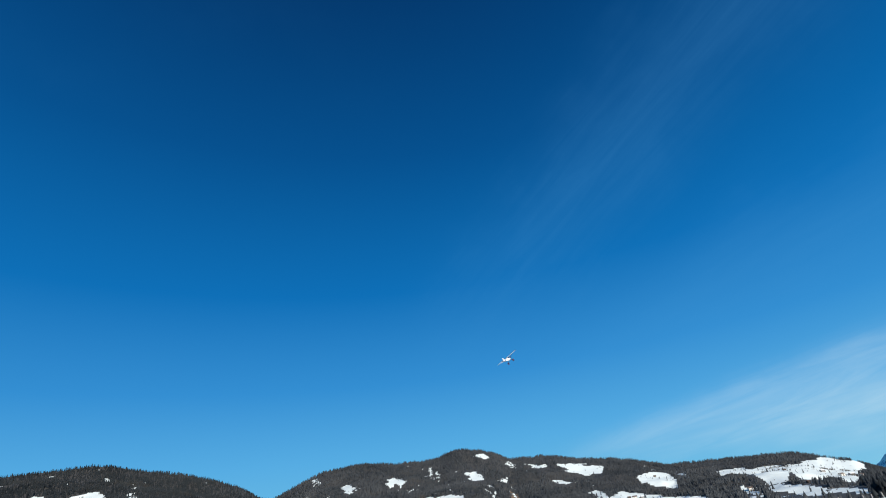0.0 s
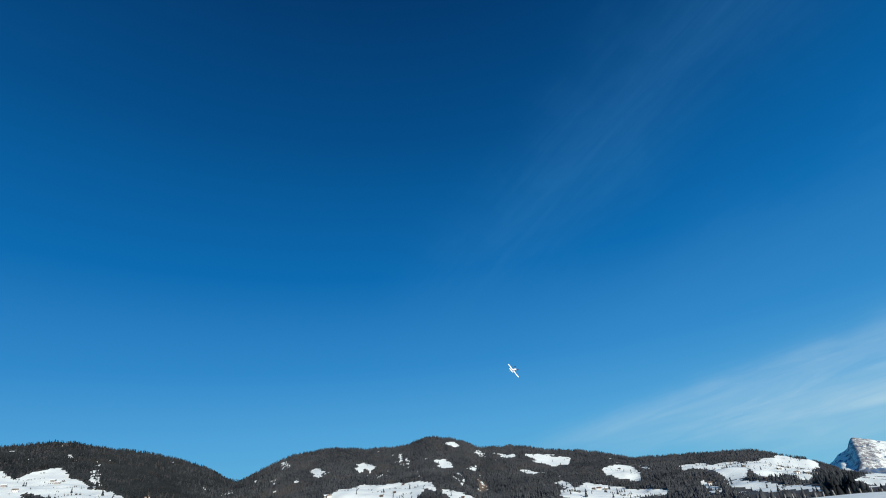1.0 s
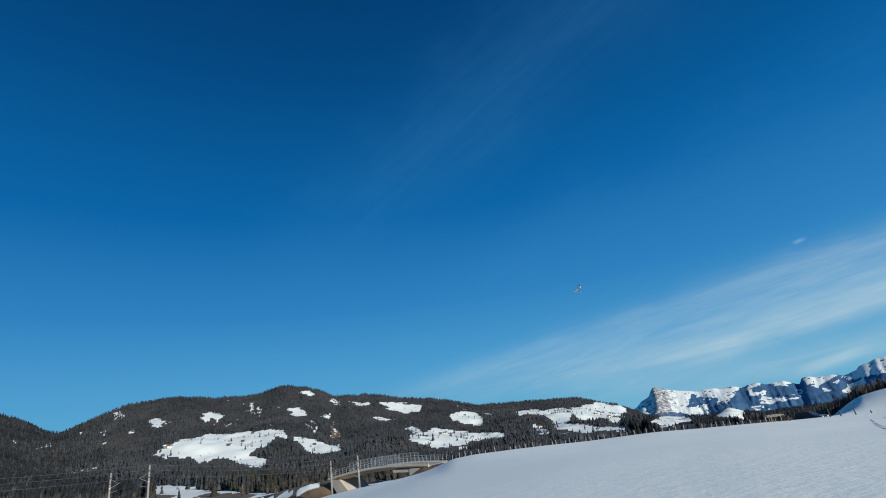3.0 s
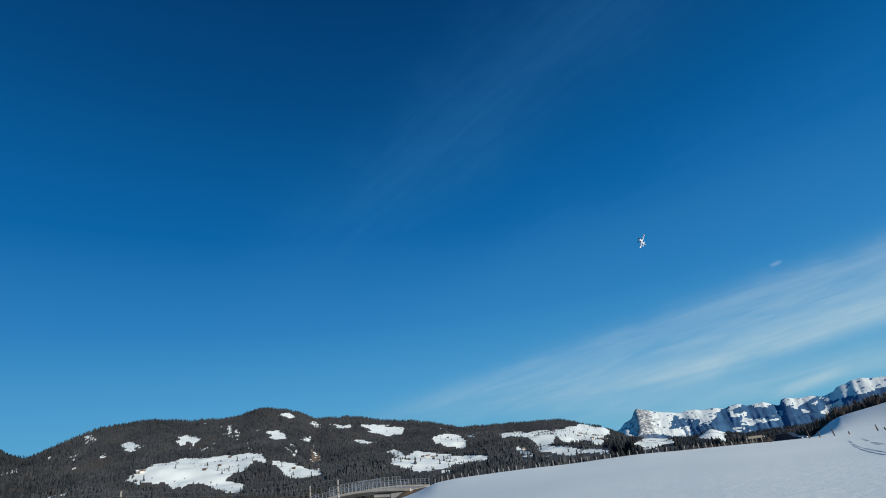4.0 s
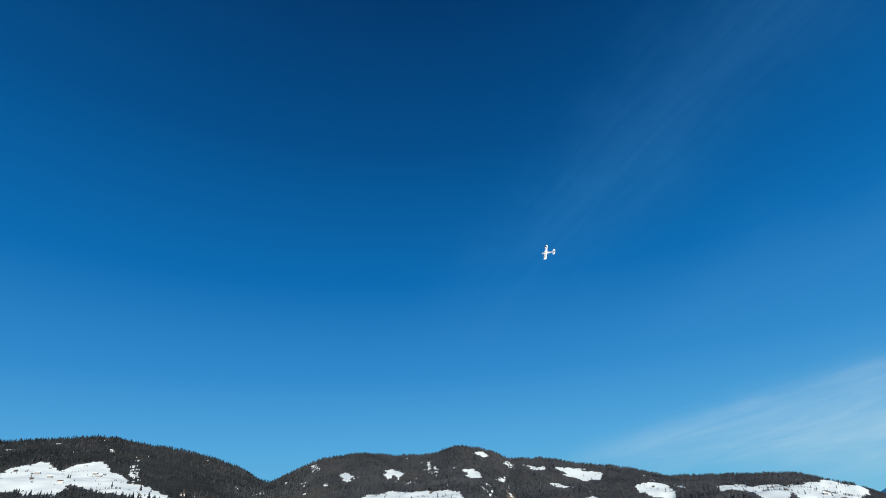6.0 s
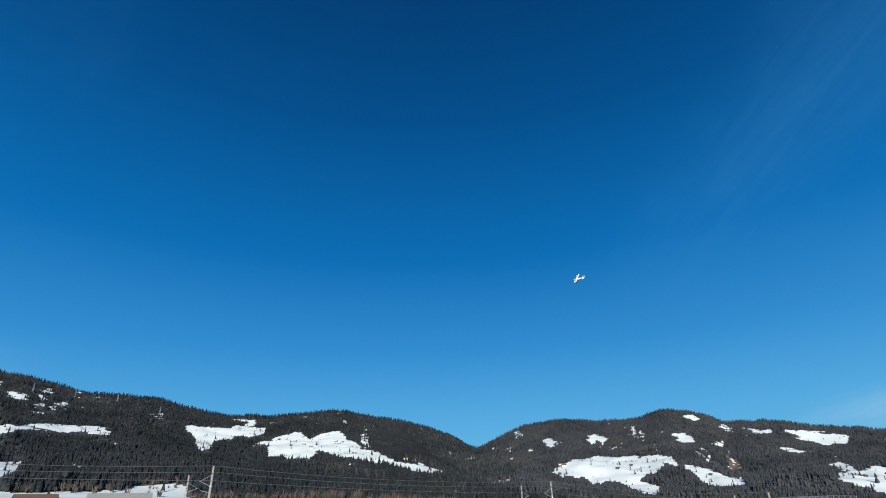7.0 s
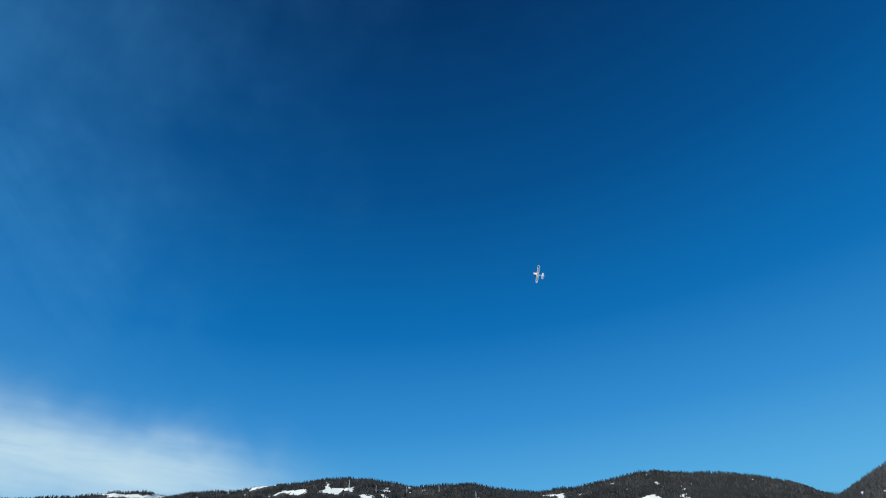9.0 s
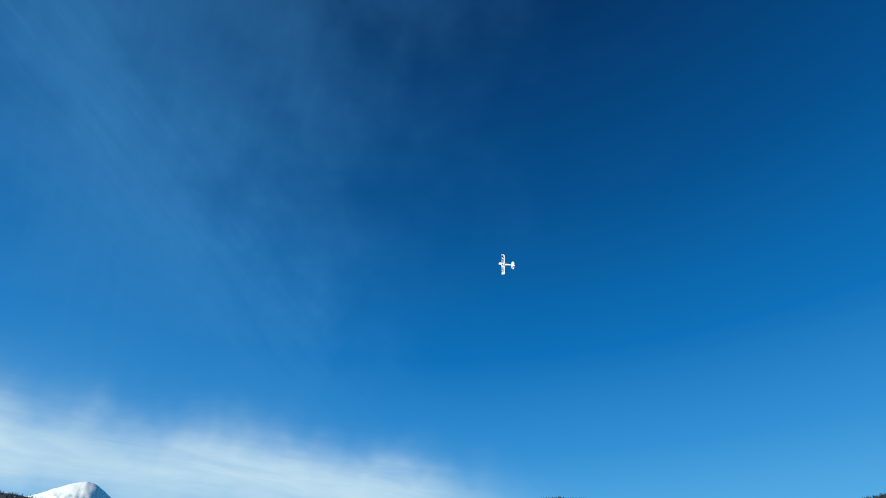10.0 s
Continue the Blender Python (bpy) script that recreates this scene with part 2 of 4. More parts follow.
field_z = smooth_curve([(-180, 0.3), (-120, -0.2), (-60, -2.0), (-25, -4.2), (-8, -4.0), (0, -3.6), (3, -3.0), (8.6, -2.3), (11.6, -1.83), (13.4, -1.3), (15.8, -0.35), (18.2, -0.15),
                        (24, -0.2), (30, -0.38), (35, -0.34), (40, -0.62), (44, -0.8), (48, -1.02), (55, -1.2), (70, 0.5), (110, 2), (180, 0.3)])
field_base = smooth_curve([(-180, 0.3), (-120, -0.2), (-60, -2.0), (-25, -4.0), (0, -3.0), (15, -1.1), (28, -0.5), (40, -0.6), (55, -1.2), (70, 0.5), (110, 2), (180, 0.3)])
bank_z = smooth_curve([(-180, 0), (40, 0), (48.5, 0.0), (51, 0.3), (54, 2.0), (57, 3.4), (62, 5.5), (90, 10), (130, 5), (180, 0)])
RIDGE_R, FAR_R, FOOT_R, EDGE_R = 3300.0, 4700.0, 520.0, 85.0


BRIDGE_A, BRIDGE_B = (8.2, 117.7, -1.65), (25.0, 101.0, -1.25)
RAMPS = [((4.6, 121.5, -2.1), (0.0, 131.0, -2.8)), ((0.0, 131.0, -2.8), (-12.0, 142.0, -4.5)), ((-12.0, 142.0, -4.5), (-45.0, 166.0, -8.5)),
         (BRIDGE_B, (31.0, 94.0, -1.0)), ((31.0, 94.0, -1.0), (40.0, 88.0, -1.4))]


def smoothstep(a, b, x):
    t = np.clip((x - a) / (b - a), 0, 1)
    return t * t * (3 - 2 * t)


def height(az, r):
    """Ground height at a bearing (degrees) and distance (metres) from the standing point."""
    az, r = np.broadcast_arrays(np.asarray(az, float), np.asarray(r, float))
    x, y = r * np.sin(np.radians(az)), r * np.cos(np.radians(az))
    e1, ef, e2 = ridge_el(az), foot_el(az), far_el(az)
    e1 = e1 + 0.10 * value_noise(az * 1.3, az * 0, 5)
    e2 = e2 + 0.07 * fbm(az * 2.3, az * 0 + 3.7, 4, 9)
    s = np.clip((r - FOOT_R) / (RIDGE_R - FOOT_R), 0, 1)
    rise = ef + (e1 - ef) * (0.8 * s + 0.2 * s * s)
    z_hill = EYE + r * np.tan(np.radians(rise))
    z_hill = z_hill + 50 * fbm(x / 330, y / 330, 4, 11) * np.sin(np.pi * s) ** 0.8
    # beyond the first ridge: a dip, then the far mountains
    e_back = np.minimum(e1 - 1.2, e2 - 0.8)
    u = np.clip((r - RIDGE_R) / (FAR_R - RIDGE_R), 0, 1)
    e_far = np.where(u < 0.25, e1 + (e_back - e1) * smoothstep(0, 0.25, u), e_back + (e2 - e_back) * np.clip((u - 0.25) / 0.75, 0, 1) ** 1.2)
    z_far = EYE + r * np.tan(np.radians(e_far)) + (24 * fbm(x / 170, y / 170, 5, 31) - 20 * np.abs(fbm(az * 1.7 + r / 700, r / 500, 4, 37))) * np.sin(np.pi * np.clip((u - 0.2) / 0.8, 0, 1)) ** 0.7
    z_far = np.where(r > FAR_R, EYE + r * np.tan(np.radians(e2)) - (r - FAR_R) * 0.5, z_far)
    z = np.where(r < RIDGE_R, z_hill, z_far)
    # the near field, its brow, and the valley behind it
    broad = field_base(az)
    zf = broad * smoothstep(0, EDGE_R, r) + (field_z(az) - broad) * smoothstep(45, EDGE_R, r) + 0.10 * fbm(x / 9, y / 9, 3, 3) * smoothstep(4, 30, r) * (1 - smoothstep(60, 85, r))
    z_foot = EYE + FOOT_R * np.tan(np.radians(ef))
    brow = smoothstep(EDGE_R, 170, r)
    z_valley = zf - 8.0 * smoothstep(EDGE_R, 150, r) * (1 - smoothstep(47.5, 53, az)) + bank_z(az) * smoothstep(EDGE_R + 5, 155, r)
    zv = z_valley + (z_foot - z_valley) * smoothstep(170, FOOT_R, r)
    z = np.where(r < FOOT_R, np.where(r < EDGE_R, zf, zv), z)
    # the banks that carry the road up to the bridge
    for (ax, ay, az_), (bx, by, bz) in RAMPS:
        dx, dy = bx - ax, by - ay
        k = np.clip(((x - ax) * dx + (y - ay) * dy) / (dx * dx + dy * dy), 0, 1)
        off = np.hypot(x - ax - k * dx, y - ay - k * dy)
        crest = az_ + (bz - az_) * k - np.maximum(0, off - 3.3) / 1.5 + 0.25 * fbm(x / 5, y / 5, 3, 8)
        z = np.where((r > 88) & (r < 320), np.maximum(z, crest), z)
    return z


def inside(poly, az, el):
    """Which points lie within a closed outline."""
    hit = np.zeros(az.shape, bool)
    px, py = poly[-1]
    for qx, qy in poly:
        if qy != py:
            cross = ((qy > el) != (py > el)) & (az < (px - qx) * (el - qy) / (py - qy) + qx)
            hit ^= cross
        px, py = qx, qy
    return hit


MEADOWS, GRASS, FAR_SNOW, SCREE = [], [], [], []


def meadow(*outline):
    MEADOWS.append(outline)


def dry_grass(*outline):
    GRASS.append(outline)


def far_snow(*outline):
    FAR_SNOW.append(outline)


def scree(*outline):
    SCREE.append(outline)


meadow((-13.1, 2.62), (-12.2, 3.17), (-10.6, 3.66), (-8.3, 3.84), (-5.7, 3.72), (-2.7, 3.72), (-1.5, 3.49), (-0.9, 2.70), (-2.1, 2.95), (-3.0, 2.13), (-4.1, 1.99), (-4.9, 1.56), (-4.6, 1.26), (-3.5, 1.08), (-2.5, 0.47), (-3.8, 0.28), (-5.1, 0.65), (-6.5, 1.43), (-7.8, 1.49), (-9.0, 1.43), (-9.8, 1.98), (-11.8, 2.21))
meadow((-0.7, 2.79), (0.4, 2.56), (2.1, 2.03), (4.5, 1.09), (4.3, 0.83), (2.3, 0.86), (0.9, 1.13), (0.4, 1.74))
meadow((-4.6, 6.34), (-3.9, 6.40), (-3.8, 5.33), (-4.3, 5.82), (-3.6, 5.08))
meadow((-1.2, 5.57), (-0.0, 5.39), (1.1, 4.82), (0.5, 4.66), (-0.4, 4.97))
meadow((0.8, 7.02), (1.5, 7.00), (1.8, 6.52), (1.0, 6.54))
meadow((1.0, 3.87), (1.5, 4.05), (1.9, 2.94), (1.2, 3.12))
meadow((3.4, 3.66), (3.9, 2.71), (4.4, 2.20), (3.3, 2.22))
meadow((-8.9, 5.81), (-8.1, 5.85), (-7.3, 5.34), (-8.9, 5.44))
meadow((-6.7, 4.85), (-6.4, 5.04), (-6.3, 4.60), (-6.6, 4.52))
meadow((-16.1, 6.57), (-15.5, 6.58), (-15.6, 6.03), (-16.0, 6.16))
meadow((-13.1, 5.72), (-12.5, 5.61), (-12.7, 5.11), (-13.1, 5.30))
meadow((2.5, 4.56), (3.1, 4.60), (3.4, 4.29), (2.7, 4.31))
meadow((8.2, 5.18), (9.1, 5.07), (11.2, 4.65), (12.7, 4.35), (12.7, 3.65), (10.8, 3.82), (9.4, 4.23))
meadow((7.4, 3.88), (8.7, 3.56), (10.2, 3.21), (9.0, 3.19), (8.1, 3.46))
meadow((15.7, 2.82), (17.1, 3.27), (19.1, 2.45), (19.0, 1.38), (17.5, 1.80), (16.5, 2.09))
meadow((18.9, 3.05), (19.7, 2.71), (20.4, 2.17), (19.7, 2.37))
meadow((10.8, 2.29), (12.4, 1.97), (12.6, 1.38), (11.8, 1.54))
meadow((10.9, 1.43), (12.0, 1.45), (13.9, 1.79), (15.6, 1.41), (18.5, 0.82), (21.4, 0.41), (21.1, 0.17), (18.4, 0.11), (16.6, -0.22), (14.2, -0.10), (11.9, 0.63))
meadow((-27.3, 3.95), (-25.9, 3.63), (-24.4, 3.21), (-23.2, 2.81), (-24.3, 2.90), (-25.8, 3.24), (-26.9, 3.36))
meadow((-12.7, 0.01), (-11.2, -0.18), (-8.7, -0.91), (-6.2, -1.45), (-4.6, -1.87), (-2.5, -2.10), (-5.7, -2.52), (-12.6, -1.53))
dry_grass((-9.5, -1.49), (-8.2, -1.32), (-6.2, -1.60), (-3.8, -2.07), (-4.6, -2.27), (-7.2, -1.96))
dry_grass((-13.3, -1.10), (-12.4, -0.80), (-10.7, -1.13), (-11.6, -1.33), (-13.0, -1.46))
meadow((-22.8, 0.06), (-21.7, 0.51), (-20.9, 0.31), (-20.3, -0.22))
dry_grass((-23.6, 0.11), (-22.4, 0.76), (-21.6, 0.52), (-20.6, -0.13))
meadow((-43.2, 5.61), (-41.4, 6.21), (-39.0, 6.96), (-38.3, 6.99), (-37.8, 6.30), (-36.4, 6.86), (-35.2, 7.03), (-34.4, 6.94), (-33.7, 6.19), (-32.0, 5.28), (-30.5, 4.93), (-29.1, 4.31), (-26.8, 3.82), (-24.6, 3.16), (-23.5, 2.78), (-26.9, 3.12), (-28.6, 3.75), (-32.0, 4.30), (-34.4, 4.57), (-35.8, 5.02), (-36.4, 5.20), (-37.3, 4.43), (-39.6, 4.52), (-41.4, 4.69), (-41.7, 5.67))
meadow((-32.2, 7.23), (-31.6, 7.20), (-31.8, 6.10), (-31.4, 5.25), (-32.5, 5.86))
meadow((-34.2, 8.06), (-33.8, 8.04), (-33.7, 7.47), (-34.1, 7.61))
meadow((-68.2, 2.15), (-66.8, 2.58), (-64.8, 3.11), (-62.9, 3.94), (-61.1, 4.15), (-61.1, 3.35), (-62.2, 2.78), (-63.9, 2.51), (-65.9, 2.43))
meadow((-58.0, 3.91), (-56.8, 3.98), (-57.0, 3.59), (-57.8, 3.51))
meadow((-55.5, 1.62), (-52.1, 1.88), (-49.5, 2.18), (-48.2, 2.13), (-48.4, 1.14), (-55.5, 1.43))
meadow((-71.5, 2.13), (-59.3, 1.72), (-55.5, 1.62))
meadow((-87.2, 8.80), (-86.1, 9.00), (-85.3, 8.86), (-85.6, 7.80), (-86.9, 7.98))
meadow((-86.9, 9.57), (-85.6, 9.71), (-84.0, 9.68), (-81.5, 9.62), (-81.9, 9.38))
meadow((-72.9, 2.13), (-67.8, 2.01), (-59.3, 1.72), (-55.5, 1.67), (-52.1, 1.98), (-49.2, 2.27), (-48.0, 2.12), (-47.9, 0.23), (-55.2, -0.81), (-72.4, 0.16))
meadow((41.4, -0.58), (42.7, -0.09), (43.8, -0.37), (44.2, -1.37), (42.7, -0.92))
meadow((35.6, -0.23), (37.2, -0.04), (38.8, -0.16), (39.3, -0.75), (37.5, -0.98), (36.5, -0.89))
meadow((33.7, 1.17), (33.4, 0.83), (32.8, -0.07), (31.8, 0.19), (31.4, 1.22), (32.4, 1.53))

meadow((-84.5, 6.68), (-83.0, 7.31), (-81.0, 8.15), (-80.0, 8.3), (-80.0, 5.9), (-83.0, 6.2))
meadow((-81.03, 8.25), (-79.83, 8.44), (-77.32, 8.91), (-75.67, 9.01), (-74.88, 8.99), (-74.85, 8.51), (-73.60, 8.78), (-72.96, 8.55), (-71.55, 8.33), (-71.34, 8.01), (-69.72, 8.52), (-69.28, 8.27), (-70.11, 7.21), (-70.43, 6.09), (-70.90, 5.78), (-71.79, 5.79), (-73.60, 6.12), (-74.90, 6.27), (-75.15, 7.03), (-72.80, 7.12), (-72.82, 7.92), (-74.30, 7.97), (-75.27, 8.50), (-75.66, 8.34), (-76.05, 7.64), (-76.09, 6.65), (-76.46, 5.39), (-78.40, 5.40), (-80.37, 5.83))
meadow((-68.73, 8.27), (-67.32, 8.61), (-66.14, 8.53), (-65.95, 7.85), (-66.72, 7.94), (-68.38, 8.16))
meadow((-74.28, 10.21), (-72.77, 10.56), (-71.48, 10.68), (-71.36, 10.48), (-73.02, 10.26), (-74.10, 10.06))
meadow((-72.41, 9.54), (-70.79, 9.96), (-69.61, 10.06), (-68.62, 10.01), (-69.14, 9.69), (-70.75, 9.79), (-72.24, 9.46))
meadow((-66.99, 10.73), (-66.66, 10.25), (-65.86, 10.05), (-64.13, 10.06), (-64.08, 9.66), (-65.32, 9.83), (-65.76, 9.39), (-66.33, 9.73), (-67.40, 9.64), (-66.97, 10.04))
meadow((-71.76, 8.98), (-70.76, 9.00), (-70.87, 8.75), (-71.65, 8.79))
meadow((-76.70, 9.76), (-76.02, 9.90), (-75.92, 9.74), (-76.44, 9.57))
meadow((-67.48, 5.64), (-65.62, 6.17), (-63.65, 6.47), (-62.66, 6.79), (-61.28, 6.93), (-59.51, 7.03), (-57.69, 7.05), (-55.64, 6.86), (-55.15, 6.40), (-56.34, 6.27), (-57.65, 6.49), (-59.09, 6.39), (-60.90, 6.66), (-62.43, 6.27), (-63.57, 5.88), (-65.40, 5.84), (-67.14, 5.55))
meadow((-63.59, 9.31), (-62.08, 9.30), (-61.95, 8.95), (-62.74, 8.87))
meadow((-61.77, 9.75), (-60.32, 9.77), (-60.56, 9.47), (-60.77, 8.85), (-61.32, 8.94))
meadow((-61.29, 8.68), (-60.57, 8.67), (-60.53, 8.22), (-61.25, 8.32))
meadow((-60.49, 8.76), (-59.49, 8.74), (-59.53, 8.21), (-60.24, 8.10))
meadow((-59.40, 8.83), (-59.04, 8.86), (-58.82, 8.46), (-59.26, 8.33))
meadow((-61.31, 8.06), (-60.60, 8.05), (-60.66, 7.82), (-61.28, 7.80))
meadow((-52.36, 8.20), (-51.68, 8.36), (-51.19, 8.15), (-51.18, 7.60), (-51.86, 7.76))
meadow((-49.42, 7.44), (-47.74, 7.27), (-45.27, 7.14), (-44.76, 7.48), (-42.96, 7.33), (-41.86, 7.26), (-41.99, 6.77), (-43.41, 6.39), (-44.19, 6.62), (-45.19, 6.31), (-46.38, 6.10), (-46.89, 5.22), (-47.37, 5.16), (-48.14, 5.92), (-48.73, 6.67), (-49.32, 6.79))
meadow((-45.24, 8.07), (-42.92, 8.11), (-42.95, 7.47), (-43.76, 7.48), (-43.94, 7.90))
meadow((-21.54, 4.21), (-21.43, 4.47), (-21.27, 4.26), (-21.31, 3.95))
meadow((-20.97, 4.04), (-20.73, 4.45), (-20.44, 4.05), (-20.83, 3.97))
meadow((22.50, 2.26), (23.72, 2.42), (25.63, 2.13), (26.98, 2.08), (29.05, 1.91), (30.05, 2.14), (31.53, 2.06), (32.54, 1.68), (33.58, 1.49), (33.27, 0.63), (32.20, 0.32), (31.00, 0.66), (29.68, 0.56), (28.97, 0.74), (28.36, 1.38), (28.09, 1.42), (28.05, 0.86), (27.25, 0.69), (26.18, 0.60), (26.10, 1.12), (25.53, 1.63), (23.85, 2.08), (23.05, 2.03))
meadow((26.17, 0.55), (27.44, 0.67), (28.87, 0.30), (30.47, -0.00), (32.05, -0.30), (33.54, -0.75), (33.13, -0.97), (30.90, -0.51), (29.59, -0.62), (28.16, -0.35), (26.54, 0.04))
meadow((23.59, 0.75), (24.74, 0.64), (26.11, -0.18), (24.98, -0.04), (24.28, 0.32))
scree((3.21, 2.71), (3.44, 3.25), (4.00, 2.81), (4.37, 2.48), (3.95, 2.10), (3.08, 2.26))
far_snow((33.23, 0.07), (35.01, 1.45), (35.44, 1.75), (36.12, 2.01), (36.43, 2.51), (36.85, 3.08), (37.50, 2.92), (39.67, 2.18), (40.77, 2.01), (42.07, 2.06), (43.76, 1.96), (44.51, 1.66), (43.73, 1.11), (42.40, 0.55), (42.13, 0.93), (41.80, 1.15), (41.01, 1.18), (40.72, 1.31), (40.05, 1.51), (39.61, 1.31), (39.42, 0.46), (39.91, 0.48), (40.83, 0.57), (41.27, 0.46), (41.23, -0.22), (40.47, -0.62), (38.24, 0.11), (36.12, 0.40))
far_snow((42.04, 1.03), (42.57, 1.12), (43.34, 1.09), (43.44, 0.90), (42.67, 0.42), (42.05, 0.43))
far_snow((44.77, 1.53), (45.11, 1.90), (45.87, 1.94), (46.10, 1.73), (45.58, 1.49), (45.08, 1.32), (45.19, 0.96), (46.14, 0.95), (45.99, 0.59), (44.80, 0.66), (44.79, 1.11))
far_snow((46.86, 1.61), (47.70, 1.79), (48.25, 1.53), (47.96, 1.09), (47.13, 1.35))
far_snow((45.59, 0.37), (46.08, 0.53), (46.76, 0.20), (48.16, 0.21), (48.88, -0.09), (47.11, -0.02), (46.47, -0.25), (45.55, 0.00))
far_snow((44.69, -0.29), (45.73, -0.32), (45.83, -0.55), (44.80, -0.50))
far_snow((48.55, 0.76), (48.81, 0.71), (49.09, 0.35), (48.91, 0.22))
far_snow((49.25, 1.06), (49.73, 1.81), (51.76, 1.69), (51.95, 1.41), (51.57, 1.15), (50.20, 0.57), (49.46, 1.02))
far_snow((50.40, 0.50), (50.86, 0.38), (50.92, 0.12), (50.59, 0.21))
far_snow((51.27, 0.71), (51.97, 1.08), (53.07, 1.77), (53.66, 2.07), (55.58, 2.65), (57.69, 2.37), (57.36, 1.50), (56.34, 1.16), (55.36, 0.95), (54.55, 0.94), (53.74, 0.93), (52.74, 0.86), (52.22, 1.36), (51.68, 0.65))
far_snow((51.73, -0.01), (52.34, 0.53), (53.65, 0.71), (53.59, 0.16), (52.50, -0.21))
far_snow((44.42, -0.28), (45.14, -0.30), (45.74, -0.52), (44.74, -0.55))

meadow((-16.22, 6.37), (-15.53, 6.66), (-15.33, 6.12), (-16.03, 5.84))
meadow((-18.77, 4.99), (-18.23, 5.27), (-18.24, 4.86), (-18.60, 4.68))
meadow((-17.42, 4.87), (-16.56, 5.29), (-16.34, 4.77), (-16.79, 4.56))
meadow((-13.84, 5.48), (-12.88, 5.87), (-11.94, 5.40), (-12.80, 4.95), (-13.18, 5.33))
meadow((-15.32, 4.67), (-14.70, 4.99), (-14.76, 4.54))
meadow((-9.00, 5.39), (-8.57, 5.90), (-8.04, 5.85), (-7.13, 5.49), (-7.22, 5.04), (-7.85, 5.16), (-8.12, 5.36), (-8.82, 5.02))
meadow((-6.86, 4.73), (-6.55, 5.16), (-6.22, 4.85), (-6.67, 4.35))
meadow((-4.84, 6.20), (-3.89, 6.39), (-3.81, 5.91), (-3.47, 5.69), (-3.59, 5.05), (-4.00, 5.28), (-4.66, 5.53))
meadow((-1.24, 5.56), (0.22, 5.47), (1.07, 4.85), (0.76, 4.59), (-0.21, 4.70))
meadow((0.83, 4.02), (1.52, 4.09), (1.93, 3.71), (1.94, 2.76), (1.46, 2.91), (0.94, 3.35))
meadow((2.33, 4.52), (3.13, 4.62), (3.47, 4.30), (2.70, 4.06))
meadow((3.36, 3.64), (3.66, 3.61), (3.73, 3.12), (3.39, 3.16))
meadow((0.09, 7.07), (0.88, 7.09), (1.76, 6.80), (1.74, 6.47), (1.05, 6.62))
meadow((-3.07, 5.00), (-2.79, 4.69), (-2.33, 3.99), (-2.49, 3.95))
meadow((3.21, 5.87), (3.82, 6.00), (4.48, 5.44), (4.27, 5.31), (3.60, 5.69))
meadow((4.81, 5.79), (5.80, 5.49), (7.41, 5.21), (7.37, 4.82), (6.37, 5.00))


def cover_at(az, r, z):
    """Open snow on the hills, by bearing and height angle, with frayed edges."""
    el = np.degrees(np.arctan2(z - EYE, r))
    x, y = r * np.sin(np.radians(az)), r * np.cos(np.radians(az))
    wob_a, wob_e = 0.5 * fbm(x / 50, y / 50, 4, 71), 0.26 * fbm(x / 50, y / 50, 4, 77)
    a, e = az + wob_a, el + wob_e
    out = np.zeros(az.shape, bool)
    for poly in MEADOWS:
        ps = np.array(poly)
        sel = (a > ps[:, 0].min()) & (a < ps[:, 0].max()) & (e > ps[:, 1].min()) & (e < ps[:, 1].max())
        if sel.any():
            # groups of trees stand in the openings, more of them in the small ones
            open_ = -0.06 if np.ptp(ps[:, 0]) < 1.6 else -0.62
            out[sel] |= inside(poly, a[sel], e[sel]) & (fbm(x[sel] / 16, y[sel] / 34, 3, 83) > open_)
    # small openings in the woods
    out |= (fbm(x / 45, y / 45, 3, 91) > 0.58) & (r > 900)
    out &= r > 300
    return out


def grass_at(az, r, z):
    el = np.degrees(np.arctan2(z - EYE, r))
    out = np.zeros(az.shape, bool)
    for poly in GRASS:
        out |= inside(poly, az, el)
    out &= (r > 95) & (r < 900)
    for poly in SCREE:
        out |= inside(poly, az + 0.5 * fbm(az * 4, el * 4, 3, 5), el + 0.4 * fbm(az * 4, el * 4, 3, 6)) & (r > 900) & (fbm(az * 7, el * 9, 3, 7) > -0.12)
    return out


def far_cover(az, r, z):
    """Snow on the far mountains: open alps and tops white, the flanks wooded."""
    x, y = r * np.sin(np.radians(az)), r * np.cos(np.radians(az))
    el = np.degrees(np.arctan2(z - EYE, r))
    a, e = az + 0.45 * fbm(x / 55, y / 55, 5, 47), el + 0.26 * fbm(x / 45, y / 45, 5, 53)
    out = (az < 0) & (el + 2.9 * fbm(x / 60, y / 60, 5, 47) > 4.0)
    for poly in FAR_SNOW:
        out |= inside(poly, a, e)
    specks = fbm(x / 30, y / 30, 3, 57)
    return np.where(az > 0, (out & (specks > -0.36)) | ((specks > 0.50) & (el > 0.6)), out)


